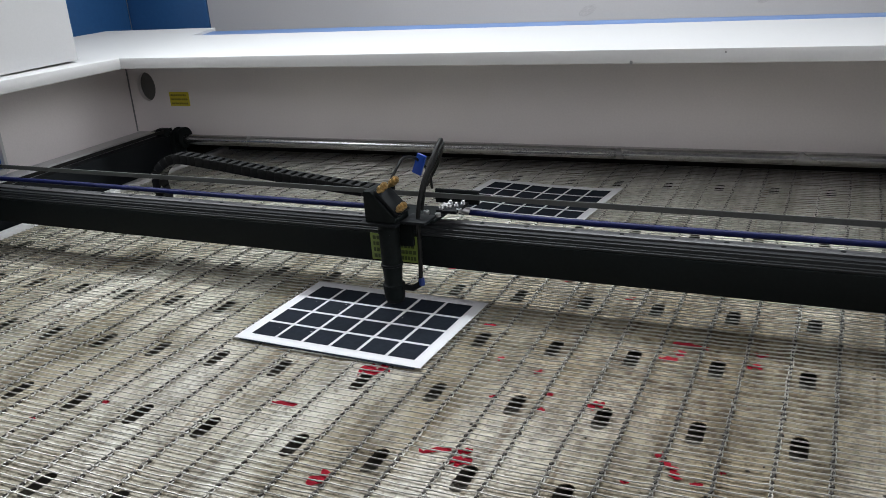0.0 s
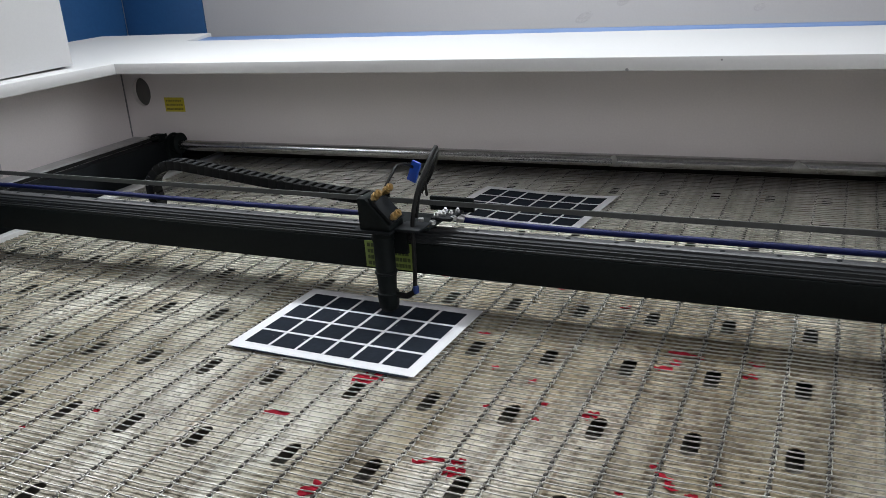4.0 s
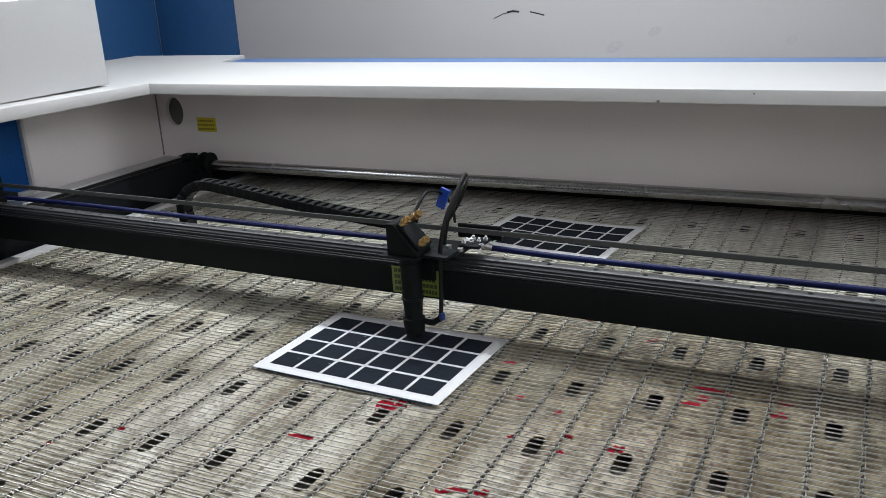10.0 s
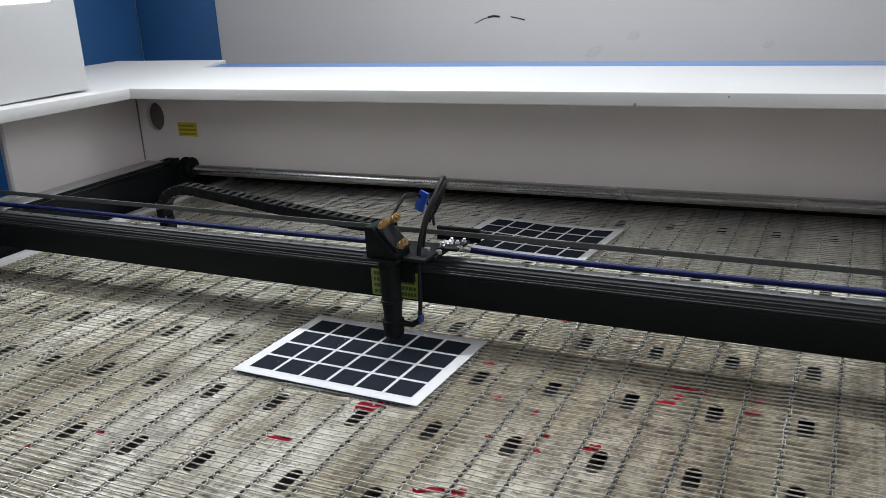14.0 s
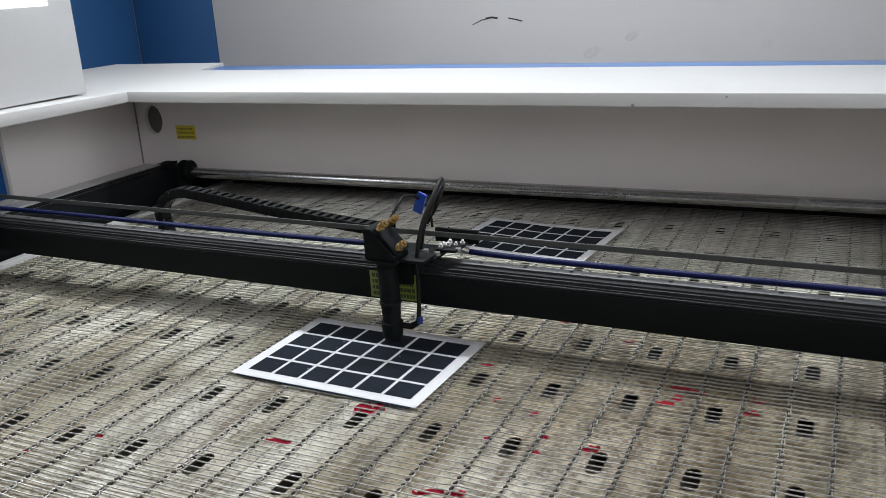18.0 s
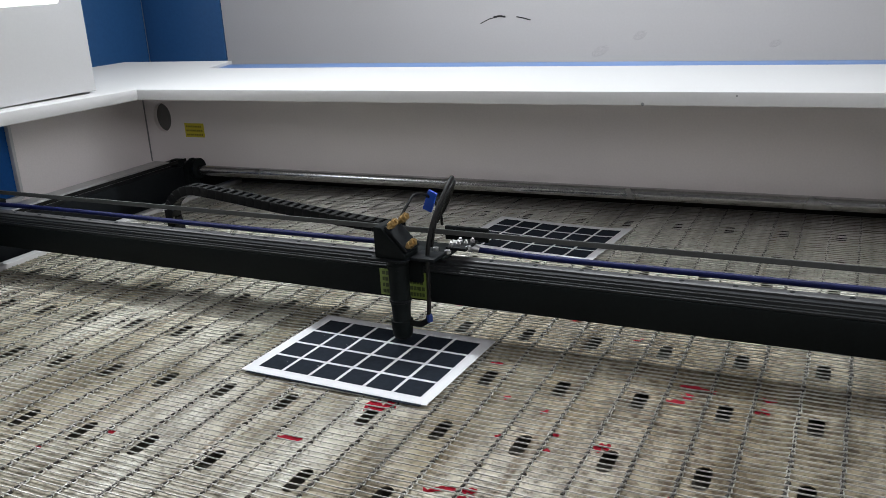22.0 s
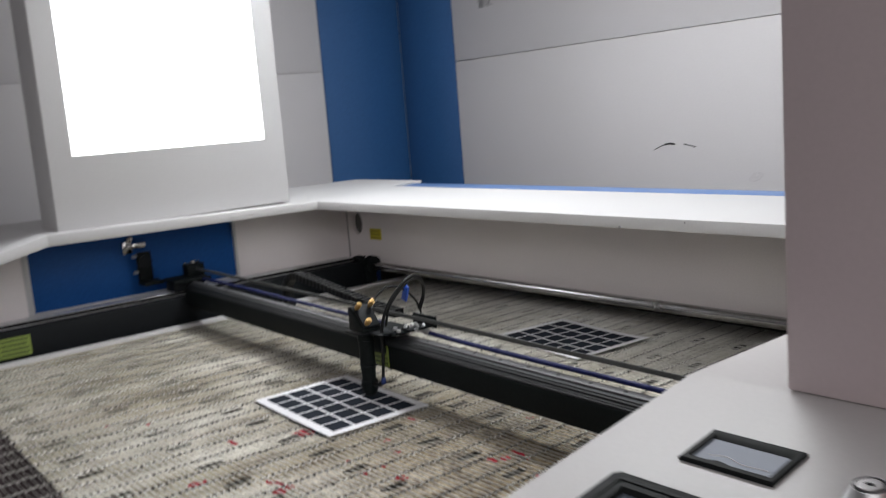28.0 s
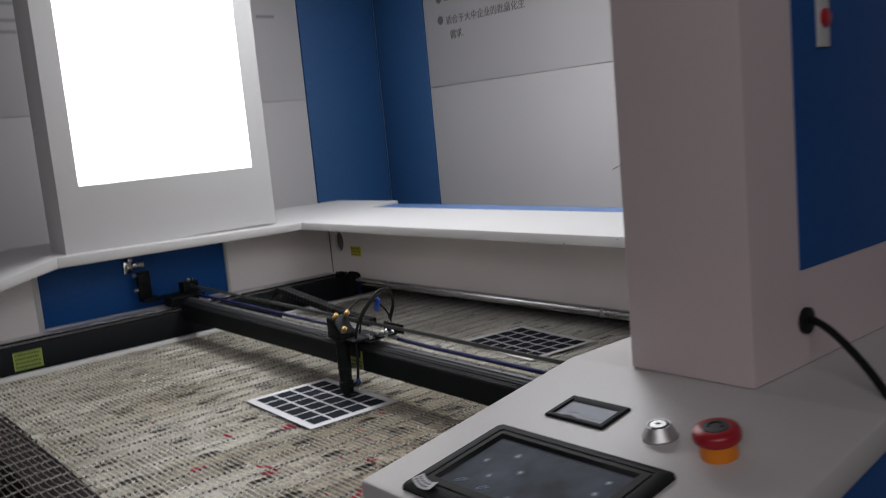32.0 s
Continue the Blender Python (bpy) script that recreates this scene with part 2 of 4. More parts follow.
M_FLOOR = material("grey_carpet", (0.12, 0.12, 0.125), 0.9, vary=0.15, grain=300, bump=0.3, blotch=2)
M_LIT = glowing("lit_panel", (0.97, 0.98, 1.0), 4.6)
M_SCREEN = material("screen_glass", (0.062, 0.077, 0.105), 0.7, vary=0.4, grain=14, blotch=30, spec=0.2)
M_DISPLAY = material("display_glass", (0.27, 0.30, 0.36), 0.5, vary=0.1, grain=10, blotch=14, spec=0.25)
M_BEZEL = material("black_plastic", (0.010, 0.012, 0.0125), 0.6, vary=0.15, grain=150, blotch=8, spec=0.12)
M_REDICON = material("red_screen_icon", (0.28, 0.02, 0.035), 0.8, vary=0.05, spec=0.05)
M_ESTOP = material("red_plastic", (0.36, 0.012, 0.022), 0.32, vary=0.06, grain=120, blotch=10)
M_ORANGE = material("amber_plastic", (0.75, 0.22, 0.01), 0.35, vary=0.06, grain=120, blotch=10)
M_DECK = material("deck_powder_coat", (0.52, 0.505, 0.50), 0.42, vary=0.02, grain=250, bump=0.05, blotch=2.0)
M_SMUDGE = material("smudge", (0.615, 0.595, 0.60), 0.6, vary=0.1, grain=30)
M_STAR = glowing("screen_spark", (0.22, 0.27, 0.35), 0.12)
M_TEXTGREY = material("grey_screen_text", (0.10, 0.115, 0.15), 0.7, vary=0.05, spec=0.1)
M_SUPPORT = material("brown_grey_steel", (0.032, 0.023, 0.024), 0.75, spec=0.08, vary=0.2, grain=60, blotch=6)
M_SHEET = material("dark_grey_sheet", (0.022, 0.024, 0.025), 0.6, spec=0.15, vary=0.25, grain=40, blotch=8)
M_ARROWDISC = material("dark_grey_plastic", (0.06, 0.06, 0.062), 0.55, vary=0.1)
M_SCUFF = material("scuff", (0.03, 0.03, 0.03), 0.7, vary=0.2)

# ---- building helpers ----


def box(x0, x1, y0, y1, z0, z1, bevel=0.0, bm=None):
    """A box in a bmesh, with its edges rounded by bevel."""
    bm = bm or bmesh.new()
    made = bmesh.ops.create_cube(bm, size=1, matrix=Matrix.Translation(((x0 + x1) / 2, (y0 + y1) / 2, (z0 + z1) / 2)) @ Matrix.Diagonal((x1 - x0, y1 - y0, z1 - z0, 1)))
    if bevel:
        edges = {e for v in made["verts"] for e in v.link_edges}
        bmesh.ops.bevel(bm, geom=list(edges), offset=bevel, segments=2, affect="EDGES", profile=0.5)
    return bm


def prism(outline, axis, a, b, bevel=0.0, bm=None):
    """An outline of (u, v) drawn out along axis from a to b: 'z' takes (x, y), 'x' takes (y, z), 'y' takes (x, z)."""
    bm = bm or bmesh.new()

    def place(u, v, w):
        return {"z": (u, v, w), "x": (w, u, v), "y": (u, w, v)}[axis]

    low = [bm.verts.new(place(u, v, a)) for u, v in outline]
    high = [bm.verts.new(place(u, v, b)) for u, v in outline]
    n = len(outline)
    faces = [bm.faces.new(low), bm.faces.new(high)]
    faces += [bm.faces.new((low[i], low[(i + 1) % n], high[(i + 1) % n], high[i])) for i in range(n)]
    bmesh.ops.recalc_face_normals(bm, faces=faces)
    if bevel:
        edges = {e for f in faces for e in f.edges}
        bmesh.ops.bevel(bm, geom=list(edges), offset=bevel, segments=2, affect="EDGES", profile=0.5)
    return bm


def tube(points, radius, seg=10, bm=None, radii=None):
    """A round rod along a line of points, closed at both ends."""
    bm = bm or bmesh.new()
    pts = [Vector(p) for p in points]
    rings, up = [], None
    for i, p in enumerate(pts):
        d = (pts[min(i + 1, len(pts) - 1)] - pts[max(i - 1, 0)]).normalized()
        if up is None:
            up = Vector((0, 0, 1)) if abs(d.z) < 0.9 else Vector((1, 0, 0))
        side = d.cross(up).normalized()
        up = side.cross(d).normalized()
        r = radii[i] if radii else radius
        rings.append([bm.verts.new(p + r * (math.cos(2 * math.pi * k / seg) * side + math.sin(2 * math.pi * k / seg) * up)) for k in range(seg)])
    for a, b in zip(rings, rings[1:]):
        for k in range(seg):
            f = bm.faces.new((a[k], a[(k + 1) % seg], b[(k + 1) % seg], b[k]))
            f.smooth = True
    bm.faces.new(rings[0][::-1])
    bm.faces.new(rings[-1])
    return bm


def turned(profile, at, axis=(0, 0, 1), seg=24, bm=None):
    """A turned piece: (radius, height) steps along axis from the point at."""
    bm = bm or bmesh.new()
    q = Vector((0, 0, 1)).rotation_difference(Vector(axis)).to_matrix()
    rings = []
    for r, h in profile:
        rings.append([bm.verts.new(Vector(at) + q @ Vector((r * math.cos(2 * math.pi * k / seg), r * math.sin(2 * math.pi * k / seg), h))) for k in range(seg)])
    for a, b in zip(rings, rings[1:]):
        for k in range(seg):
            bm.faces.new((a[k], a[(k + 1) % seg], b[(k + 1) % seg], b[k]))
    bm.faces.new(rings[0][::-1])
    bm.faces.new(rings[-1])
    return bm


def smooth_curve(points, steps=8):
    """Points on a smooth line through the given ones."""
    p = [Vector(q) for q in points]
    p = [2 * p[0] - p[1]] + p + [2 * p[-1] - p[-2]]
    out = []
    for i in range(1, len(p) - 2):
        for s in range(steps):
            t = s / steps
            a, b, c, d = p[i - 1], p[i], p[i + 1], p[i + 2]
            out.append(0.5 * ((2 * b) + (c - a) * t + (2 * a - 5 * b + 4 * c - d) * t * t + (3 * b - a - 3 * c + d) * t ** 3))
    out.append(p[-2])
    return out


def mesh_of(name, bm, mat):
    me = bpy.data.meshes.new(name)
    bm.to_mesh(me)
    bm.free()
    me.polygons.foreach_set("use_smooth", [True] * len(me.polygons))
    me.set_sharp_from_angle(angle=radians(38))
    me.materials.append(mat)
    return me


def part(name, bm, mat, parent, label=""):
    ob = new(name, mesh_of(name, bm, mat))
    ob.parent = parent
    return tagged(ob, label) if label else ob


def whole(name, bm, mat, label, category, group="", kind=""):
    return tagged(new(name, mesh_of(name, bm, mat)), label, category, group, kind)


def thing(name, label, category, at=(0, 0, 0), group="", kind=""):
    ob = new(name)
    ob.location = at
    ob.empty_display_size = 0.05
    return tagged(ob, label, category, group, kind)

# ---- booth: floor and walls ----
whole("ground", box(-14, 14, -14, 14, -0.92, -0.88), M_FLOOR, "grey carpeted exhibition hall floor", "floor", kind="structure")

BACK_Y, SIDE_X, SEAM_Z = 1.80, -1.80, 0.74
wall_back = tagged(new("wall_back", mesh_of("wall_back", box(-1.9, 3.6, BACK_Y + 0.012, BACK_Y + 0.07, -0.88, 3.0), M_BOARD)),
                   "white booth wall of boards behind the machine", "wall", kind="structure")
wall_left = tagged(new("wall_left", mesh_of("wall_left", box(SIDE_X - 0.07, SIDE_X - 0.012, -3.0, BACK_Y + 0.07, -0.88, 3.0), M_BOARD)),
                   "white booth wall of boards beside the machine", "wall", kind="structure")
for x0, x1, z0, z1 in ((-1.42, 0.9, -0.88, SEAM_Z), (-1.42, 0.9, SEAM_Z + 0.0022, 3.0), (0.904, 3.5, -0.88, SEAM_Z), (0.904, 3.5, SEAM_Z + 0.0022, 3.0)):
    part("board", box(x0, x1, BACK_Y, BACK_Y + 0.011, z0, z1, 0.0015), M_BOARD, wall_back, "white laminated board")
for y0, y1, z0, z1 in ((-1.2, 1.362, -0.88, SEAM_Z), (-1.2, 1.362, SEAM_Z + 0.0015, 3.0)):
    part("board", box(SIDE_X - 0.011, SIDE_X, y0, y1, z0, z1, 0.0015), M_BOARD, wall_left, "white laminated board")
part("blue_panel", box(-1.795, -1.424, BACK_Y - 0.004, BACK_Y + 0.011, -0.88, 3.0, 0.002), M_BOOTHBLUE, wall_back, "blue booth panel next to the corner")
part("blue_panel", box(SIDE_X - 0.011, SIDE_X + 0.004, 1.366, BACK_Y - 0.0045, -0.88, 3.0, 0.002), M_BOOTHBLUE, wall_left, "blue booth panel next to the corner")


def lettering(text, size, m, mat, parent, name="lettering", label=""):
    cu = bpy.data.curves.new(name, "FONT")
    cu.body, cu.size, cu.extrude, cu.align_x = text, size, 0.0004, "LEFT"
    tmp = bpy.data.objects.new(name, cu)
    scene.collection.objects.link(tmp)
    me = bpy.data.meshes.new_from_object(tmp.evaluated_get(bpy.context.evaluated_depsgraph_get()))
    bpy.data.objects.remove(tmp)
    me.materials.clear()
    me.materials.append(mat)
    ob = new(name, me)
    ob.parent = parent
    ob.matrix_basis = m
    return tagged(ob, label) if label else ob


lettering("●", 0.05, pose(-1.33, BACK_Y - 0.0016, 1.012, 90, 0, 0), M_GREYINK, wall_back, "bullet")
lettering("适合于大中企业的批量化生", 0.0408, pose(-1.27, BACK_Y - 0.0016, 1.008, 90, 0, 0), M_GREYINK, wall_back, "lettering", "grey printed line of Chinese text")
lettering("需求.", 0.0408, pose(-1.25, BACK_Y - 0.0016, 0.945, 90, 0, 0), M_GREYINK, wall_back, "lettering", "grey printed line of Chinese text")
lettering("●", 0.05, pose(-1.33, BACK_Y - 0.0016, 1.105, 90, 0, 0), M_GREYINK, wall_back, "bullet")
for z, w in ((1.11, 0.42),):
    part("text_bar", box(-1.27, -1.27 + w, BACK_Y - 0.0016, BACK_Y - 0.0002, z, z + 0.03), M_GREYINK, wall_back)

for y, z, w in ((-0.10, 1.046, 0.245), (-0.10, 1.088, 0.25), (-0.10, 1.150, 0.26), (1.15, 1.110, 0.09)):
    part("text_bar", box(SIDE_X + 0.0002, SIDE_X + 0.0016, y, y + w, z, z + 0.013), M_PALEINK, wall_left)

# dark scratch and faint smudges on the board behind the machine
scratch = [(-0.392, 0.341), (-0.36, 0.355), (-0.328, 0.361)]
part("scratch", tube([(x, BACK_Y, z) for x, z in scratch], 0.0014, 5), M_SCUFF, wall_back, "thin dark scratch")
part("scratch", tube([(-0.345, BACK_Y, 0.360), (-0.325, BACK_Y, 0.363), (-0.305, BACK_Y, 0.360)], 0.0032, 6), M_SCUFF, wall_back, "short dark scuff")
part("scratch", tube([(-0.268, BACK_Y, 0.359), (-0.245, BACK_Y, 0.354), (-0.222, BACK_Y, 0.348)], 0.002, 5), M_SCUFF, wall_back, "thin dark scratch")

for x, z, a, b in ((0.121, 0.294, 0.022, 0.012), (0.0, 0.25, 0.03, 0.014), (0.502, 0.264, 0.018, 0.010), (0.24, 0.62, 0.012, 0.01)):
    part("smudge", turned([(1.0, 0.0), (0.8, 1.0)], (0, 0, 0), (0, -1, 0), 18), M_SMUDGE, wall_back, "faint grey smudge").matrix_basis = Matrix.Translation((x, BACK_Y, z)) @ Matrix.Rotation(radians(-25), 4, "Y") @ Matrix.Diagonal((a, 0.0004, b, 1))

# ---- laser cutter: body ----
machine = thing("laser_cutter", "large white and blue laser cutting machine with open top", "machine", (0.2, 0.2, -0.88))


def mpart(name, bm, mat, label="", parent=None):
    ob = part(name, bm, mat, parent or machine, label)
    if parent is None:
        ob.matrix_parent_inverse = Matrix.Translation((-0.2, -0.2, 0.88))
    return ob


TOP, UNDER, LIFT = 0.300, 0.276, 0.005
IN_L, IN_R, IN_B = -0.965, 1.36, 0.876
FRONT_Y, EDGE_L, EDGE_R = 0.63, -0.755, 1.115


def holed_cell(bm, x0, x1, y0, y1, cx, cy, rx, ry, thick, z, seg=16, upright=False, stadium=False):
    """A rectangular piece of plate with one rounded hole through it."""
    def ring(zz, outer):
        out = []
        for k in range(seg):
            a = 2 * math.pi * (k + 0.5) / seg
            ca, sa = math.cos(a), math.sin(a)
            if outer:
                s = max(abs(ca), abs(sa))
                u, v = (x0 + x1) / 2 + (x1 - x0) / 2 * ca / s, (y0 + y1) / 2 + (y1 - y0) / 2 * sa / s
            elif stadium:
                u, v = cx + rx * ca, cy + rx * sa + (ry - rx) * (1 if sa > 0 else -1)
            else:
                u, v = cx + rx * ca, cy + ry * sa
            out.append(bm.verts.new((u, zz, v) if upright else (u, v, zz)))
        return out

    o, i, j = ring(z, True), ring(z, False), ring(z - thick if not upright else z + thick, False)
    for k in range(seg):
        n = (k + 1) % seg
        bm.faces.new((o[k], o[n], i[n], i[k]))
        bm.faces.new((i[k], i[n], j[n], j[k]))
    # corners of the rectangle
    corners = [(x1, y1), (x0, y1), (x0, y0), (x1, y0)]
    q = seg // 4
    for c, (u, v) in enumerate(corners):
        k0 = (c * q + q // 2 - 1) % seg
        cv = bm.verts.new((u, z, v) if upright else (u, v, z))
        bm.faces.new((o[k0], cv, o[(k0 + 1) % seg]))
    return bm


bm = bmesh.new()
holed_cell(bm, IN_L, -0.85, 0.04, UNDER, -0.908, 0.187, 0.029, 0.037, 0.012, IN_B, 24, upright=True)
bmesh.ops.recalc_face_normals(bm, faces=bm.faces[:])
mpart("back_panel", bm, M_INNER, "light grey inner back panel with an oval port")
mpart("back_panel", box(-0.85, IN_R, IN_B, IN_B + 0.012, 0.04, UNDER), M_INNER, "light grey inner back panel")
mpart("port_liner", box(-0.945, -0.87, IN_B + 0.013, IN_B + 0.03, 0.14, 0.235), material("port_grey", (0.13, 0.125, 0.12), 0.7), "dark grey port")

mpart("corner_joint", box(IN_L, IN_L + 0.002, IN_B - 0.0035, IN_B - 0.0004, 0.07, UNDER - 0.001), M_GREYINK, "dark joint between the inner panels")
# left inner wall with the recessed blue door
mpart("side_panel", box(IN_L - 0.02, IN_L, 0.462, IN_B + 0.012, -0.12, UNDER, 0.001), M_INNER, "light grey inner side panel")
mpart("side_panel", prism([(-0.62, -0.12), (-0.142, -0.12), (-0.142, 0.272), (-0.62, 0.162)], "x", IN_L - 0.02, IN_L), M_INNER, "light grey inner side panel")
mpart("side_panel", box(IN_L - 0.02, IN_L, -0.142, 0.462, -0.12, 0.072), M_INNER, "light grey sill under the blue door")
mpart("door_frame", box(IN_L - 0.012, IN_L + 0.003, 0.456, 0.464, 0.072, UNDER, 0.001), M_WHITE, "white door frame strip")
mpart("door_frame", box(IN_L - 0.012, IN_L + 0.003, -0.154, -0.138, 0.06, UNDER, 0.001), M_WHITE, "white door frame strip")
mpart("door_frame", box(IN_L - 0.012, IN_L + 0.003, -0.138, 0.456, 0.066, 0.0795, 0.001), M_WHITE, "white door frame strip")
side_door = mpart("side_door", box(IN_L - 0.018, IN_L - 0.008, -0.138, 0.456, 0.078, UNDER, 0.001), M_BLUE, "blue painted side door")
bm = box(IN_L - 0.008, IN_L + 0.006, 0.113, 0.140, 0.200, 0.236, 0.002)
box(IN_L - 0.008, IN_L + 0.014, 0.126, 0.142, 0.234, 0.248, 0.003, bm)
box(IN_L - 0.008, IN_L + 0.010, 0.140, 0.178, 0.212, 0.228, 0.002, bm)
turned([(0.009, 0), (0.009, 0.006), (0.006, 0.008)], (IN_L + 0.006, 0.127, 0.218), (1, 0, 0), 14, bm)
part("latch", bm, M_STEEL, side_door, "bright metal latch")

# top cover: one sheet round the left and back of the opening
bm = prism([(EDGE_L, -0.135), (EDGE_L + 0.016, FRONT_Y), (1.5, FRONT_Y), (1.5, 0.945), (-0.795, 0.945), (-0.853, 1.118), (-1.25, 1.118), (-1.25, -0.135)], "z", UNDER, TOP, 0.0014)
for v in bm.verts:
    # the sheet dips a little towards its front lip
    if v.co.x > EDGE_L + 0.012:
        v.co.z -= 0.005 * min(1.0, max(0.0, (0.945 - v.co.y) / 0.315))
    elif v.co.z > 0.29:
        v.co.z += LIFT
cover = mpart("top_cover", bm, M_WHITE, "white top cover round the opening")
part("chip", turned([(0.0022, 0), (0.0015, 0.0006)], (0.554, FRONT_Y + 0.0004, 0.2885), (0, -1, 0), 8), M_GREYINK, cover, "dark chip in the paint")
part("chip", turned([(0.003, 0), (0.002, 0.0006)], (0.40, FRONT_Y, 0.2735), (0, -1, 0), 8), M_GREYINK, cover, "small chip in the paint")
mpart("rear_cover", prism([(-0.793, 0.946), (1.5, 0.946), (1.5, 1.03), (-0.5, 1.09), (-0.843, 1.09)], "z", 0.18, TOP - 0.002, 0.002), M_LIGHTBLUE, "blue rear cover strip")
mpart("rear_body", box(-1.24, 1.49, 1.005, 1.028, -0.85, 0.179), M_BLUE, "blue rear body")
mpart("top_cover", prism([(-0.135, TOP + LIFT), (-0.62, 0.188), (-0.62, 0.164), (-0.135, UNDER)], "x", -1.25, EDGE_L, 0.0014), M_WHITE, "white sloping front end of the top cover")
# board added to hide the blue body, painted as the shade of the gap
mpart("cavity_back", box(-0.97, 1.10, 0.996, 1.004, -0.12, 0.12), M_VOID, "near-black board for the shade in the belt gap")
mpart("outer_body", box(-1.24, IN_L - 0.021, -0.6, 0.899, -0.85, 0.16), M_BLUE, "blue outer side body")

# left pillar with the lit panel
left_pillar = mpart("pillar", box(-0.935, -0.798, -0.097, 0.571, TOP + LIFT - 0.004, 1.9, 0.002), M_WHITE, "white upright box pillar")
part("lit_panel", box(-0.798, -0.7955, -0.036, 0.506, 0.491, 1.55), M_LIT, left_pillar, "glowing white light panel")

# right side: deck with the controls, pillar
DECK_R = 1.452
deck = mpart("control_deck", prism([(-0.158, 0.302), (0.63, 0.302), (0.63, 0.272), (-0.158, 0.272), (-0.4375, 0.2285), (-0.4375, 0.10), (-0.4455, 0.10), (-0.4455, 0.2585)], "x", EDGE_R, DECK_R, 0.0036), M_DECK, "white control deck sloping to the front")
mpart("deck_cover", box(1.116, 1.5, 0.631, 0.929, 0.2, TOP - 0.026), M_INNER, "light grey cover behind the deck")
SIDE = [(-0.437, -0.85), (0.899, -0.85), (0.899, 0.2715), (-0.158, 0.2715), (-0.437, 0.2281)]
mpart("outer_body", prism(SIDE, "x", 1.15, DECK_R - 0.006), M_BLUE, "blue outer side body")
mpart("inner_side", prism(SIDE, "x", 1.118, 1.1495), M_INNER, "light grey inner side panel")
front = mpart("front_plate", box(1.118, DECK_R - 0.004, -0.4445, -0.4375, -0.85, 0.0985, 0.001), M_DECK, "white front plate under the deck")
warning = part("warning_sticker", box(1.1725, 1.302, -0.4469, -0.4463, 0.142, 0.2375), M_ORANGE, deck, "orange warning sticker with dark border")
sign = part("warning_sign", prism([(1.237, 0.222), (1.203, 0.160), (1.271, 0.160)], "y", -0.4475, -0.4470), M_INK, warning, "dark triangular warning sign")
part("sign_field", prism([(1.237, 0.212), (1.2115, 0.1655), (1.2625, 0.1655)], "y", -0.4481, -0.4476), M_ORANGE, sign)
part("border", box(1.169, 1.3055, -0.4462, -0.4456, 0.1385, 0.241), M_INK, warning)

right_pillar = mpart("pillar", box(1.197, 1.335, -0.157, 0.53, 0.302, 1.9, 0.003), M_PILLAR, "white upright box pillar")
# unseen panel, added by symmetry to brighten the belt's right side
part("lit_panel", box(1.1945, 1.197, -0.036, 0.47, 0.491, 1.55), M_LIT, right_pillar, "glowing white light panel")
part("blue_panel", box(1.333, 1.337, -0.07, 0.47, 0.397, 1.7, 0.001), M_BLUE, right_pillar, "blue pillar side panel")
strip = part("indicator_strip", box(1.337, 1.3405, -0.028, -0.006, 0.605, 0.75, 0.001), M_WHITE, right_pillar, "white indicator strip with red lamp")
part("red_lamp", turned([(0.009, 0), (0.009, 0.002), (0.006, 0.004)], (1.3405, -0.016, 0.632), (1, 0, 0), 16), M_ESTOP, strip)
part("grommet", turned([(0.013, 0), (0.013, 0.004), (0.009, 0.006)], (1.335, -0.063, 0.347), (1, 0, 0), 16), M_RUBBER, right_pillar)
cable = tube(smooth_curve([(1.325, -0.060, 0.349), (1.35, -0.066, 0.347), (1.385, -0.085, 0.334), (1.43, -0.115, 0.308), (1.475, -0.14, 0.26), (1.50, -0.15, 0.18), (1.505, -0.15, -0.1), (1.5, -0.15, -0.5)], 6), 0.0038, 10)
part("power_cable", cable, M_RUBBER, right_pillar, "black power cable leaving a grommet")

# controls, laid on the sloping part of the deck
SLOPE = math.atan2(0.302 - 0.2585, 0.445 - 0.158)
deck_m = Matrix.Translation((0, -0.158, 0.302)) @ Matrix.Rotation(SLOPE, 4, "X")


def deck_part(name, bm, mat, parent, label=""):
    bm.transform(deck_m)
    return part(name, bm, mat, parent, label)


def deep_frame(x0, x1, y0, y1, rim, wall, high):
    """A frame with a thin rim and inner walls that fall away to the glass, widest at the far side."""
    bm = bmesh.new()

    def ring(a, far, z):
        return [bm.verts.new((u, v, z)) for u, v in ((x0 + a, y0 + a), (x1 - a, y0 + a), (x1 - a, y1 - far), (x0 + a, y1 - far))]

    rings = [ring(0, 0, -0.001), ring(0, 0, high - 0.001), ring(0.001, 0.001, high), ring(rim, rim, high), ring(rim + 0.0006, wall, 0.0008)]
    for a, b in zip(rings, rings[1:]):
        for k in range(4):
            bm.faces.new((a[k], a[(k + 1) % 4], b[(k + 1) % 4], b[k]))
    bmesh.ops.recalc_face_normals(bm, faces=bm.faces[:])
    return bm


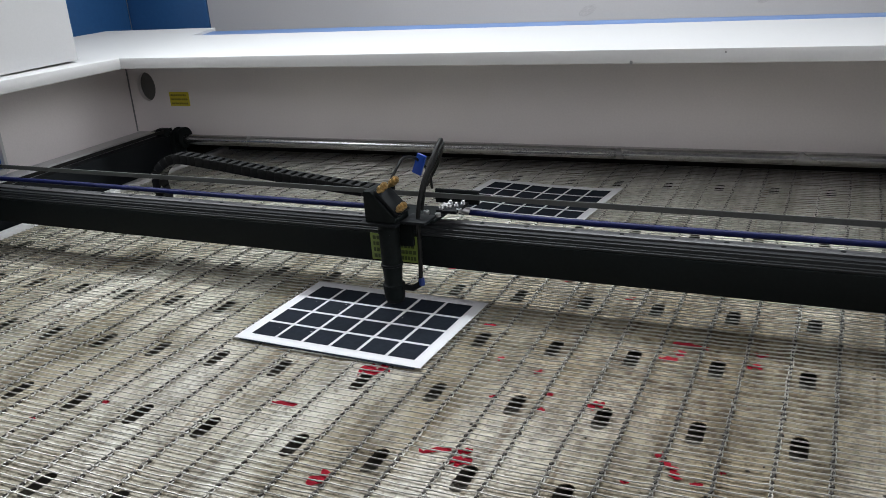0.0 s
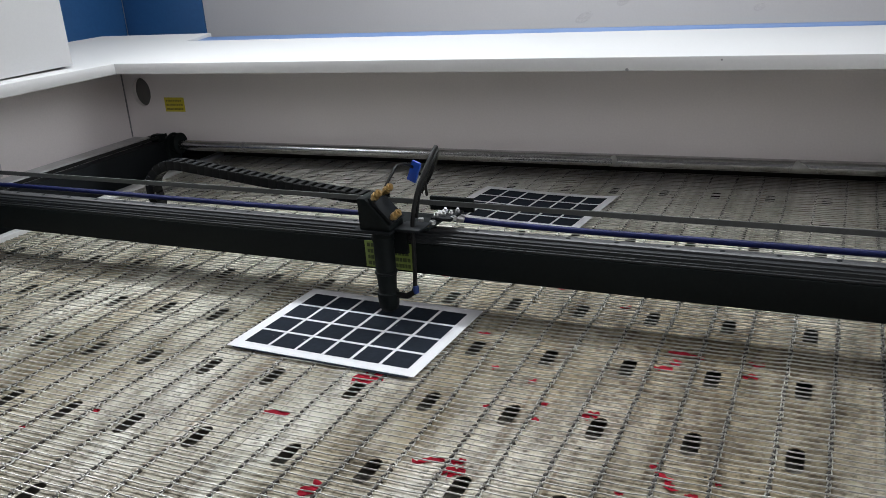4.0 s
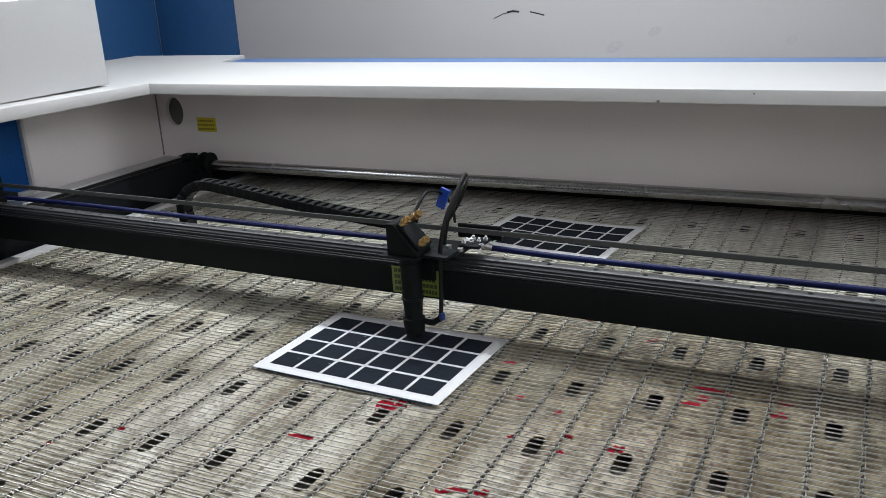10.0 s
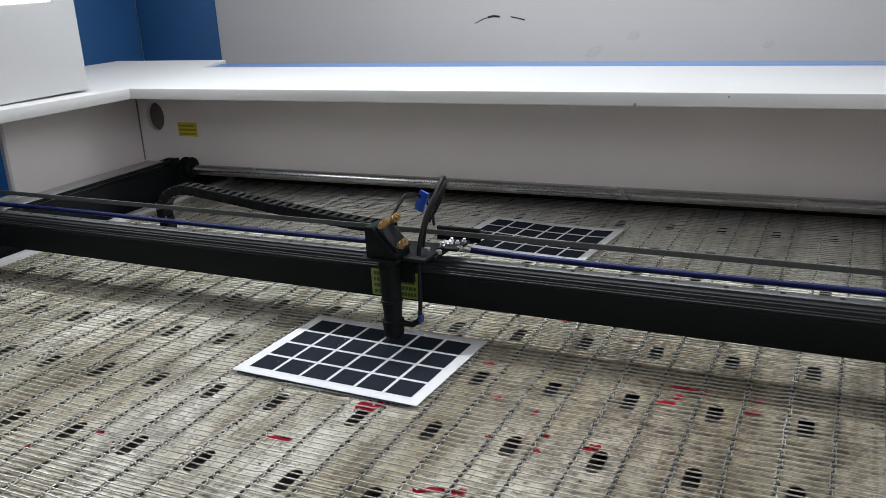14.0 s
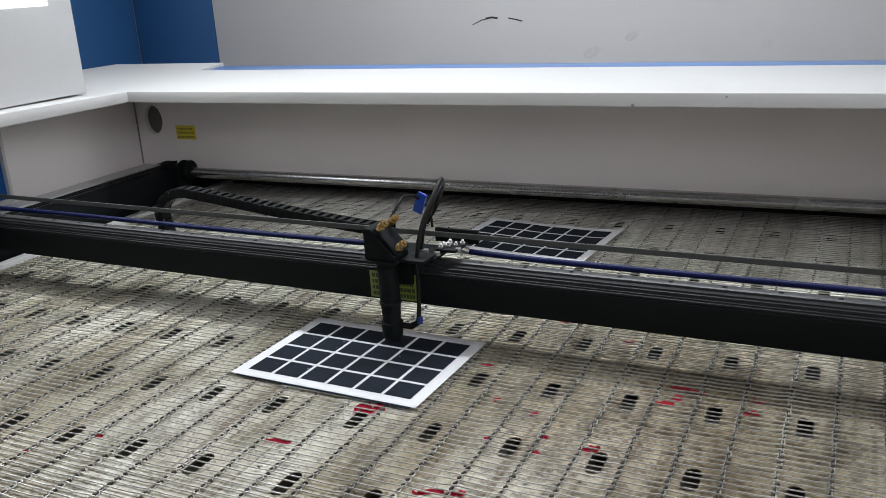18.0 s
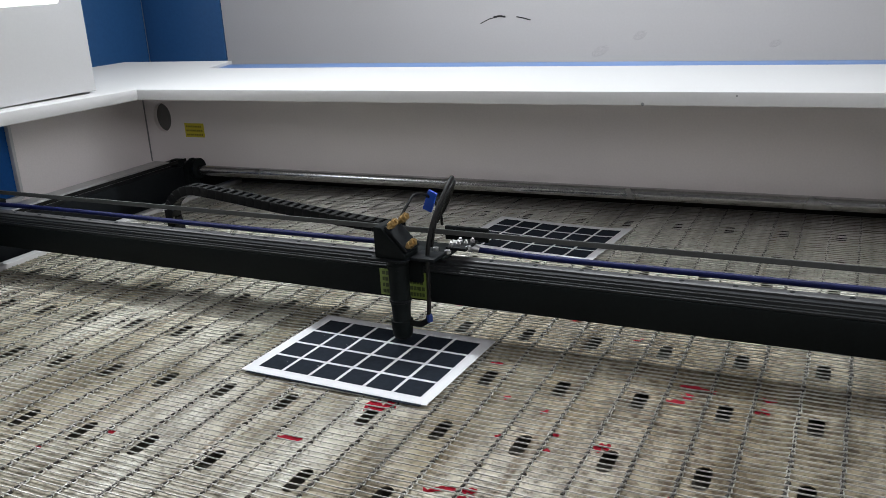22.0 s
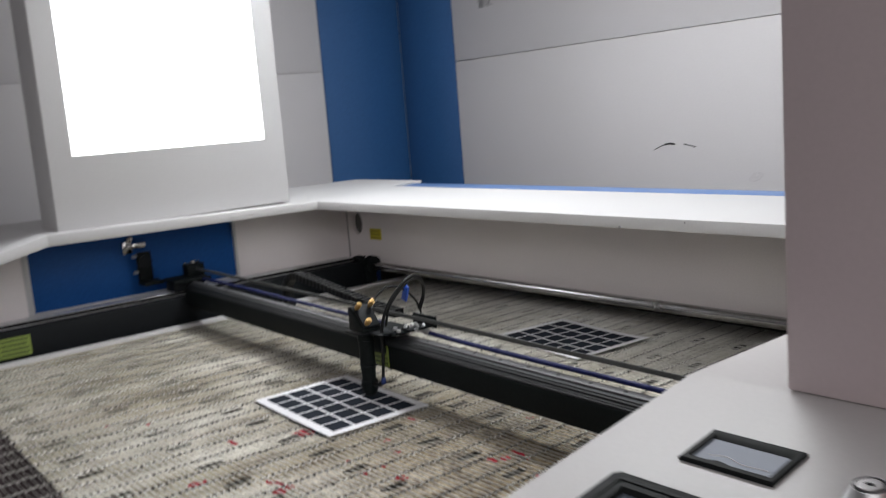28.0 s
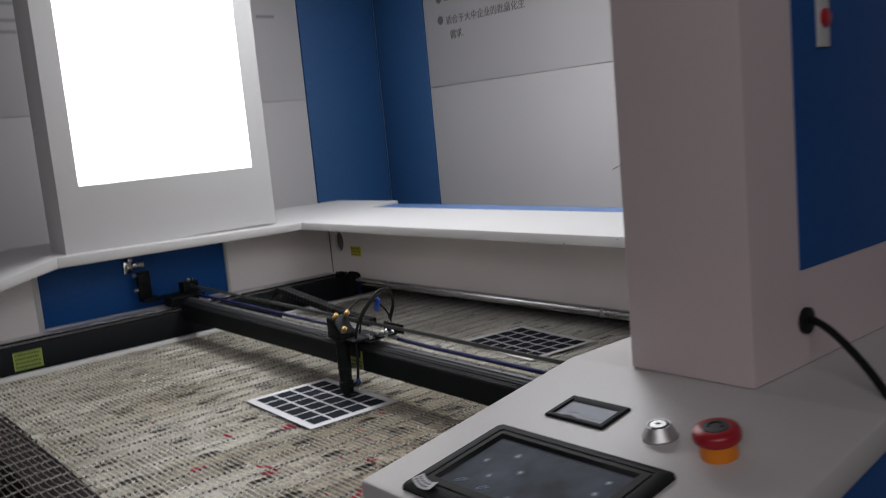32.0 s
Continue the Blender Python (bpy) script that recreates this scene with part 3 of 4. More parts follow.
def bezel(x0, x1, y0, y1, left, right, front, back, high):
    """A flat screen frame of uneven widths with a groove round it and walls falling to the glass."""
    bm = bmesh.new()

    def ring(f, d, z):
        """The outline moved in by the share f of each side's width and d more."""
        a, b, c, e = x0 + f * left + d, x1 - f * right - d, y0 + f * front + d, y1 - f * back - d
        return [bm.verts.new(p) for p in ((a + 0.004 * (1 - f), c, z), (b - 0.004 * (1 - f), c, z), (b, c + 0.004 * (1 - f), z), (b, e - 0.004 * (1 - f), z),
                                          (b - 0.004 * (1 - f), e, z), (a + 0.004 * (1 - f), e, z), (a, e - 0.004 * (1 - f), z), (a, c + 0.004 * (1 - f), z))]

    rings = [ring(0, 0, -0.001), ring(0, 0, high - 0.002), ring(0, 0.002, high), ring(0.5, 0, high), ring(0.5, 0.0006, high - 0.001), ring(0.5, 0.0016, high - 0.001), ring(0.5, 0.0022, high),
             ring(0.86, 0, high), ring(1.0, 0, 0.0008)]
    for a, b in zip(rings, rings[1:]):
        for k in range(8):
            bm.faces.new((a[k], a[(k + 1) % 8], b[(k + 1) % 8], b[k]))
    bmesh.ops.remove_doubles(bm, verts=bm.verts[:], dist=0.00001)
    bmesh.ops.recalc_face_normals(bm, faces=bm.faces[:])
    return bm


s0, s1 = -0.2815, -0.1558
touch = deck_part("touch_screen", bezel(1.1628, 1.3595, s0, s1, 0.0205, 0.0275, 0.0295, 0.0185, 0.0045), M_BEZEL, deck, "black framed touch screen, switched to a dark page")
deck_part("screen", box(1.1800, 1.3350, s0 + 0.0275, s1 - 0.0165, 0.0002, 0.0012), M_SCREEN, touch, "dark blue-grey screen")
for u, v, w in ((1.1989, -0.2108, 0.0040), (1.2201, -0.1928, 0.0046), (1.2203, -0.2290, 0.0044), (1.2415, -0.2126, 0.0042), (1.2607, -0.2490, 0.0046), (1.2886, -0.2480, 0.0046), (1.3183, -0.1907, 0.0036), (1.3186, -0.2087, 0.0038)):
    star = [(u + w * (0.85 if k % 2 == 0 else 0.30) * math.cos(k * math.pi / 6 + 9 * u), v + w * (0.85 if k % 2 == 0 else 0.30) * math.sin(k * math.pi / 6 + 9 * u)) for k in range(12)]
    deck_part("icon", prism(star, "z", 0.0012, 0.0014), M_STAR, touch)
    deck_part("icon_halo", turned([(w * 1.1, 0.0), (w * 1.0, 0.0001)], (u, v, 0.00115), (0, 0, 1), 14), M_TEXTGREY, touch)
for u, v, w in ((1.2030, -0.2455, 0.0062), (1.2298, -0.2460, 0.0056), (1.3170, -0.2330, 0.0046)):
    loop = [(u + w * math.cos(0.7 * k) * (0.6 + 0.04 * k), v + 0.6 * w * math.sin(0.9 * k), 0.0013) for k in range(10)]
    deck_part("icon", tube(smooth_curve(loop, 3), 0.00045, 5), M_STAR, touch)
red = deck_part("red_icon", box(1.3060, 1.3295, -0.2530, -0.2440, 0.0012, 0.0017, 0.0002), M_REDICON, touch, "red screen button")
deck_part("icon_mark", box(1.3155, 1.3200, -0.2500, -0.2465, 0.0017, 0.0019), M_PAPER, red)
for k in range(24):
    if k % 6 != 4:
        u = 1.193 + k * 0.0055
        deck_part("text_mark", box(u, u + 0.0032, s1 - 0.0245, s1 - 0.0232, 0.0012, 0.0014), M_TEXTGREY, touch)
# paper tag stuck over the corner of the frame, its far end curling up
bend = smooth_curve([(1.1715, -0.2665, 0.0068), (1.1770, -0.2690, 0.0054), (1.1840, -0.2712, 0.0050), (1.1910, -0.2718, 0.0054), (1.1985, -0.2712, 0.0072)], 4)
bm = bmesh.new()
strip_rows = []
for p, q in zip(bend, bend[1:] + [2 * bend[-1] - bend[-2]]):
    d = (q - p).normalized()
    side = Vector((-d.y, d.x, 0)).normalized() * 0.0056
    strip_rows.append([bm.verts.new(p - side), bm.verts.new(p + side + Vector((0, 0, 0.0006)))])
for a, b in zip(strip_rows, strip_rows[1:]):
    bm.faces.new((a[0], b[0], b[1], a[1]))
bmesh.ops.recalc_face_normals(bm, faces=bm.faces[:])
bmesh.ops.solidify(bm, geom=bm.faces[:], thickness=0.0003)
tag = deck_part("paper_tag", bm, M_PAPER, touch, "curled white paper tag with small print")
for k in range(2, 14, 2):
    p = bend[k]
    for e in (-0.0022, 0.0020):
        deck_part("print_bar", box(p.x - 0.0014, p.x + 0.0014, p.y + e - 0.0010, p.y + e + 0.0010, p.z + 0.0006, p.z + 0.0010), M_GREYINK, tag)
d0, d1 = -0.1195, -0.0772
meter = deck_part("power_meter", deep_frame(1.1870, 1.2555, d0 - 0.0015, d1 - 0.001, 0.0050, 0.0095, 0.0032), M_BEZEL, deck, "small black framed display")
meter_glass = deck_part("screen", box(1.1903, 1.2553, d0 - 0.0005, d1 - 0.003, 0.0002, 0.0010), M_DISPLAY, meter, "pale grey display glass")
deck_part("stray_light_mark", tube(smooth_curve([(1.2018, d0 + 0.012, 0.001), (1.2138, d0 + 0.015, 0.001), (1.2268, d0 + 0.011, 0.001), (1.2448, d0 + 0.012, 0.001)], 4), 0.0005, 5), M_PAPER, meter_glass)
deck_part("notch", prism([(1.2018, d0 + 0.0018), (1.2238, d0 + 0.0018), (1.2208, d0 + 0.0045), (1.2128, d0 + 0.0058), (1.2058, d0 + 0.0040)], "z", 0.0012, 0.0030), M_BEZEL, meter)

ks = -0.1085
key = deck_part("key_switch", turned([(0.0154, 0), (0.0156, 0.0022), (0.0148, 0.0034), (0.0105, 0.0112), (0.0100, 0.0120), (0.0094, 0.0120), (0.0094, 0.0108)], (1.309, ks, 0), (0, 0, 1), 28), M_CHROME, deck, "satin chrome key switch")
deck_part("key_face", turned([(0.0093, 0.0095), (0.0093, 0.0114), (0.0072, 0.0114), (0.0072, 0.0105)], (1.309, ks, 0), (0, 0, 1), 24), M_BLACK, key)
deck_part("key_barrel", turned([(0.0071, 0.0095), (0.0071, 0.0122), (0.0066, 0.0126), (0.0022, 0.0126), (0.0018, 0.0118)], (1.309, ks, 0), (0, 0, 1), 22), M_CHROME, key)
deck_part("keyhole", box(1.3065, 1.3115, ks - 0.0009, ks + 0.0009, 0.0124, 0.0129), M_BLACK, key)
es = -0.1130
estop = deck_part("emergency_stop", turned([(0.0150, 0), (0.0150, 0.0125), (0.0130, 0.0145)], (1.369, es, 0), (0, 0, 1), 28), M_ORANGE, deck, "amber emergency stop body with red mushroom head")
deck_part("button_head", turned([(0.0135, 0.0135), (0.0186, 0.0150), (0.0194, 0.0170), (0.0193, 0.0215), (0.0180, 0.0240), (0.0150, 0.0254), (0.0112, 0.0256), (0.0106, 0.0250)], (1.369, es, 0), (0, 0, 1), 32), M_ESTOP, estop, "red mushroom button head")
deck_part("button_mark", turned([(0.0106, 0.0245), (0.0104, 0.0258), (0.0085, 0.0262)], (1.369, es, 0), (0, 0, 1), 24), M_ARROWDISC, estop)
deck_part("turn_mark", tube([(1.369 + 0.0056 * math.cos(a * 0.5), es + 0.0056 * math.sin(a * 0.5), 0.0262) for a in range(9)], 0.0011, 5), M_PROFILE, estop)

# rails, shaft and ledges
rail = mpart("side_rail", box(-0.90, -0.81, -0.62, 0.82, -0.02, 0.076, 0.003), M_DARK, "black side rail beam")
part("guide", prism([(-0.886, 0.0765), (-0.836, 0.0765), (-0.836, 0.080), (-0.841, 0.082), (-0.841, 0.084), (-0.836, 0.086), (-0.838, 0.0885), (-0.884, 0.0885), (-0.886, 0.086)], "y", -0.62, 0.80), M_GUIDE, rail, "bright linear guide on the rail")
part("guide", box(-0.964, -0.901, -0.62, 0.86, 0.055, 0.068, 0.002), M_SHELF, rail, "grey painted side shelf")
part("front_bracket", box(-0.888, -0.834, -0.345, -0.291, 0.0886, 0.100, 0.003), M_BLACK, rail, "black end bracket on the rail")
part("front_pulley", turned([(0.020, 0), (0.020, 0.004), (0.015, 0.005), (0.015, 0.016), (0.020, 0.017), (0.020, 0.021)], (-0.834, -0.318, 0.078), (1, 0, 0), 24), M_BLACK, rail, "black belt pulley")
part("drive_belt", box(-0.8105, -0.8075, -0.6, 0.83, 0.0850, 0.0925), M_RUBBER, rail, "black timing belt along the rail")
sticker = part("sticker", box(-0.8096, -0.8088, -0.272, -0.196, 0.010, 0.060), M_GREENLAB, rail, "yellow-green instruction sticker")
# dark filler strip, added where the gap beside the rail is in shade
mpart("gap_filler", box(-0.809, -0.7935, -0.62, 0.99, -0.02, -0.001), M_DARK, "dark filler in the gap beside the rail")
mpart("ledge", box(-0.793, -0.768, -0.62, 0.99, -0.02, 0.005, 0.0015), M_WHITE, "white ledge beside the belt")
mpart("side_rail", box(1.04, 1.114, -0.62, 0.82, -0.02, 0.088, 0.003), M_DARK, "black side rail beam")
shaft = mpart("drive_shaft", tube([(-0.79, 0.84, 0.061), (1.12, 0.84, 0.061)], 0.0128, 24), M_SHAFT, "polished steel drive shaft along the back")
bm = box(-0.840, -0.797, 0.818, 0.862, 0.0, 0.080, 0.004)
box(-0.834, -0.806, 0.800, 0.822, 0.074, 0.094, 0.003, bm)
part("shaft_bracket", bm, M_BLACK, shaft, "black shaft bracket")
part("pulley", turned([(0.026, 0), (0.026, 0.004), (0.02, 0.005), (0.02, 0.018), (0.026, 0.019), (0.026, 0.024)], (-0.80, 0.84, 0.066), (1, 0, 0), 24), M_BLACK, shaft, "black toothed pulley")
part("belt_clamp", box(-0.862, -0.842, 0.80, 0.83, 0.070, 0.086, 0.003), M_PROFILE, shaft)

# stickers on the back panel
label_y = mpart("warning_label", box(-0.837, -0.775, IN_B - 0.0011, IN_B - 0.0003, 0.138, 0.174), M_YELLOW, "yellow warning label with rows of print")


def print_rows(parent, x, rows, wide, z_top, step, high, mat, along="x", face=0.0):
    """Rows of short bars in place of small print."""
    rnd = random.Random(7)
    for r in range(rows):
        u = 0.0
        while u < wide - 0.004:
            w = rnd.uniform(0.003, 0.0062)
            z = z_top - r * step
            if along == "x":
                bm = box(x + u, x + min(u + w, wide), face - 0.0006, face, z - high, z)
            else:
                bm = box(face, face + 0.0006, x + u, x + min(u + w, wide), z - high, z)
            part("print_bar", bm, mat, parent)
            u += w + 0.0016


print_rows(label_y, -0.832, 3, 0.052, 0.168, 0.0105, 0.0045, M_FAINT, "x", IN_B - 0.0012)
print_rows(sticker, -0.267, 4, 0.066, 0.055, 0.0112, 0.0055, M_INK, "y", -0.8087)

# ---- support plates and wire belt ----
SLOT_ROWS = [-0.352, -0.203, -0.054, 0.093, 0.241, 0.392, 0.542, 0.692, 0.845]
PLATE_Z = -0.0044
ROW_EDGES = [-0.43] + [(a + b) / 2 for a, b in zip(SLOT_ROWS, SLOT_ROWS[1:])] + [0.99]


def front_edge(x):
    """The front edge of the plates, not quite square to the machine."""
    return -0.406 - 0.034 * x


def slanted(bm):
    """Move a piece given along y = -0.43 to the slanted front edge."""
    for v in bm.verts:
        v.co.y += front_edge(v.co.x) + 0.43
    return bm


def support_plate(x_first, step, count, x_lo, x_hi, name_label):
    bm = bmesh.new()
    xs = [x_first + step * k for k in range(count)]
    edges = [x_lo] + [(a + b) / 2 for a, b in zip(xs, xs[1:])] + [x_hi]
    for k, x in enumerate(xs):
        for r, y in enumerate(SLOT_ROWS):
            holed_cell(bm, edges[k], edges[k + 1], ROW_EDGES[r], ROW_EDGES[r + 1], x, y, 0.0090, 0.0235, 0.0012, PLATE_Z, 16, stadium=True)
    bmesh.ops.remove_doubles(bm, verts=bm.verts[:], dist=0.0002)
    for v in bm.verts:
        if v.co.y < -0.42:
            v.co.y = front_edge(v.co.x)
    bmesh.ops.recalc_face_normals(bm, faces=bm.faces[:])
    return mpart("support_plate", bm, M_PLATE, name_label)


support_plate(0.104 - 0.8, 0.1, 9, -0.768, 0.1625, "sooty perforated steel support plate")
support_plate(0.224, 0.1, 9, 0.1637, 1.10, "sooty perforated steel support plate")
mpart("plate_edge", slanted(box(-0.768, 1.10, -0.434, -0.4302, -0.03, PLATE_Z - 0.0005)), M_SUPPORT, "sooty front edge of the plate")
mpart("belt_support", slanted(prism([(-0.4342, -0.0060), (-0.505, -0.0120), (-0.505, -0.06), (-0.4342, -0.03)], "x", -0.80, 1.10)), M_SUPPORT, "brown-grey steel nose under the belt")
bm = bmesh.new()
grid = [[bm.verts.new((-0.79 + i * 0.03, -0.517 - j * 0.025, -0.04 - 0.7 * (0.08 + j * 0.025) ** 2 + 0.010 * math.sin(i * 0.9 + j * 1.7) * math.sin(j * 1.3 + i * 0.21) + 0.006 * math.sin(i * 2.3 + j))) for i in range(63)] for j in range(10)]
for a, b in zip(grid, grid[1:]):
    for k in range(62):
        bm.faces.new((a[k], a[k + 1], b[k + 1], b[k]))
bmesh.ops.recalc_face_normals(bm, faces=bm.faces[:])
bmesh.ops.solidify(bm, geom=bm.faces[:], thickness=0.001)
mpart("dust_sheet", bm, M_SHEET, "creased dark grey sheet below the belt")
# sheet added close under the plates so the slots read less black
mpart("lower_sheet", slanted(box(-0.765, 1.09, -0.425, 0.86, -0.026, -0.022)), M_SLOT_GREY, "grey sheet added under the plates to lighten the slots")
# added floor, its near-black colour standing for shade under the belt
mpart("cavity_floor", box(-0.8, 1.1, -0.75, 1.0, -0.20, -0.19), M_VOID, "near-black floor for the shade below the belt")
mpart("front_body", box(-1.24, 1.117, -0.80, -0.761, -0.85, -0.145, 0.004), M_BLUE, "blue front body panel under the belt")
mpart("front_end", box(-1.24, IN_L - 0.021, -0.76, -0.601, -0.85, 0.15, 0.003), M_BLUE, "blue front corner body")
mpart("front_cavity", box(-0.8, 1.1, -0.76, -0.75, -0.19, -0.14), M_VOID, "near-black front for the shade below the belt")

belt = thing("conveyor_belt", "wire mesh conveyor belt of hooked steel strands", "conveyor belt", (0.16, 0.2, 0.0))
HINGE, PITCH, WIRE_R = 0.0511, 0.0107, 0.00096
X_LO, X_HI = -0.762, 1.035


def strand_mesh(seed, loose, sag=0.0, mat=None):
    """One strand across the belt: straight stretches, and at each hinge a hook round the strand in front."""
    r, common = random.Random(seed), random.Random(99)
    pts = [(X_LO, 0, 0)]
    x = X_LO + 0.0354
    while x < X_HI - 0.01:
        h, d, e = 0.0010, r.gauss(0, loose), r.gauss(0, loose * 0.5)
        pts += [(x - h, d, e), (x - h * 1.4, d - PITCH * 0.22, -0.0019 + e), (x - h * 1.0, d - PITCH * 0.78, -0.0019 + e), (x - h * 0.7, d - PITCH * 1.10, 0.0004 + e), (x + h * 0.9, d - PITCH * 1.12, 0.0008 + e), (x + h * 1.6, d - PITCH * 0.78, -0.0019 + e), (x + h * 1.2, d - PITCH * 0.25, -0.0019 + e), (x + h, d, e)]
        if sag:
            for f in (0.3, 0.5, 0.72):
                pts.append((x + HINGE * f, d - sag * math.sin(math.pi * f) + common.gauss(0, sag * 0.35), e - 0.0004))
        x += HINGE
    pts.append((X_HI, 0, 0))
    return mesh_of("strand", tube(pts, WIRE_R, 5), mat or M_WIRE)


flat = [strand_mesh(k, 0.00045, 0.0005) for k in range(6)]
# hanging strands take the darker, shaded copy of the wire
slack = [strand_mesh(k + 20, 0.0009, 0.0011, M_WIRE_SHADED) for k in range(4)]
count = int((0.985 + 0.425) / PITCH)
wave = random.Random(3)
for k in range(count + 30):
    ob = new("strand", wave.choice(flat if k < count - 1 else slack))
    ob.parent = belt
    ob.matrix_parent_inverse = Matrix.Translation((-0.16, -0.2, 0))
    y, z, tilt = 0.985 - k * PITCH, -0.0013 + wave.uniform(-0.0005, 0.0006), 0.0
    if k > count:
        over = (k - count) * PITCH
        z -= over * over * 0.7
        tilt = math.atan(1.4 * over)
    ob.location = (wave.uniform(-0.0012, 0.0012), y, z)
    ob.rotation_euler = (tilt, 0, wave.uniform(-0.0006, 0.0006))

# black bits standing in for the deep shade, and some soot, in the hinges
cells = random.Random(8)
verts, faces = [], []
for k in range(count):
    y = 0.985 - k * PITCH - PITCH * 0.52
    x = X_LO + 0.0354
    while x < X_HI - 0.01:
        a, w, l = cells.gauss(0.35, 0.15), cells.uniform(0.0011, 0.0021), cells.uniform(0.0022, 0.0040)
        cx, cy = x + cells.gauss(0, 0.0004), y + cells.gauss(0, 0.0004)
        c, s = math.cos(a), math.sin(a)
        n = len(verts)
        for u, v, z in ((-w, -l, -0.0042), (w, -l, -0.0042), (w, l, -0.0042), (-w, l, -0.0042), (-w * 0.7, -l * 0.8, -0.0014), (w * 0.7, -l * 0.8, -0.0014), (w * 0.7, l * 0.8, -0.0014), (-w * 0.7, l * 0.8, -0.0014)):
            verts.append((cx + u * c + v * s, cy - u * s + v * c, z))
        faces += [(n + 4, n + 5, n + 6, n + 7), (n, n + 1, n + 5, n + 4), (n + 1, n + 2, n + 6, n + 5), (n + 2, n + 3, n + 7, n + 6), (n + 3, n, n + 4, n + 7)]
        x += HINGE
me = bpy.data.meshes.new("hinge_shade")
me.from_pydata(verts, [], faces)
me.materials.append(M_CHIP)
tagged(new("hinge_shade", me), "black bits for the shade and soot in the hinges of the wire belt", "grime", kind="stuff")

# ---- cards ----


def card_sheet(name, corner, turn, lift, label, mat_sq):
    """A4 card printed with six by four dark squares; lift(u, v) gives its height."""
    t = thing(name, label, "card", corner, group="printed cards on the belt")
    t.rotation_euler = (0, 0, radians(turn))
    bm = bmesh.new()
    nx, ny = 18, 12
    rows = []
    for z in (0.0, 0.0006):
        rows.append([[bm.verts.new((0.2925 * i / nx, 0.21 * j / ny, z + lift(i / nx, j / ny))) for i in range(nx + 1)] for j in range(ny + 1)])
    for s, g in enumerate(rows):
        for j in range(ny):
            for i in range(nx):
                f = (g[j][i], g[j][i + 1], g[j + 1][i + 1], g[j + 1][i])
                bm.faces.new(f if s else f[::-1])
    rim = [(j, 0) for j in range(ny + 1)] + [(ny, i) for i in range(1, nx + 1)] + [(j, nx) for j in range(ny - 1, -1, -1)] + [(0, i) for i in range(nx - 1, 0, -1)]
    for (a, b), (c, d) in zip(rim, rim[1:] + rim[:1]):
        bm.faces.new((rows[0][a][b], rows[0][c][d], rows[1][c][d], rows[1][a][b]))
    bmesh.ops.recalc_face_normals(bm, faces=bm.faces[:])
    part("card", bm, M_PAPER, t)
    for r in range(4):
        for c in range(6):
            u0, v0 = 0.0172 + c * 0.04382, 0.0172 + r * 0.0452
            bm = bmesh.new()
            n = 4
            g = [[bm.verts.new((u0 + 0.0392 * i / n, v0 + 0.0402 * j / n, 0.0009 + lift((u0 + 0.0392 * i / n) / 0.2925, (v0 + 0.0402 * j / n) / 0.21))) for i in range(n + 1)] for j in range(n + 1)]
            for j in range(n):
                for i in range(n):
                    bm.faces.new((g[j][i], g[j][i + 1], g[j + 1][i + 1], g[j + 1][i]))
            part("square", bm, mat_sq, t)
    return t


card_sheet("printed_card", (-0.0075, 0.000, -0.0001), -2.4, lambda u, v: 0.0, "white card with twenty-four black squares under the laser head", M_SQUARE)
card_sheet("printed_card", (0.034, 0.604, -0.0001), -7.0, lambda u, v: 0.006 * max(0, u - 0.72) ** 2 / 0.08 * (0.3 + 0.7 * v) + 0.006 * max(0, 0.25 - u) + 0.001 * math.sin(u * 6.3) ** 2,
           "white card with twenty-four black squares and a curled edge", M_SQUARE)
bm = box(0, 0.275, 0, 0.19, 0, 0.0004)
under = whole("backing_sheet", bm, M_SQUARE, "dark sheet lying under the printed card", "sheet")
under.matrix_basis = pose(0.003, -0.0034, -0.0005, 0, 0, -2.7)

# ---- red and dark scraps ----


def scrap(seed, long, wide):
    r = random.Random(seed)
    bm = bmesh.new()
    n = 7
    rows = []
    for i in range(n + 1):
        u = i / n
        bend = (r.random() - 0.5) * wide * 0.55
        w = wide * (0.4 + 0.75 * math.sin(math.pi * (0.1 + 0.8 * u))) * r.uniform(0.35, 1.25)
        z = 0.0004 + 0.0016 * abs(math.sin(u * 4.2 + seed))
        rows.append([bm.verts.new((long * (u - 0.5), bend + s * w, z + 0.0012 * s)) for s in (-0.5, 0.5)])
    for a, b in zip(rows, rows[1:]):
        bm.faces.new((a[0], b[0], b[1], a[1]))
    made = bmesh.ops.solidify(bm, geom=bm.faces[:], thickness=0.0007)
    return bm


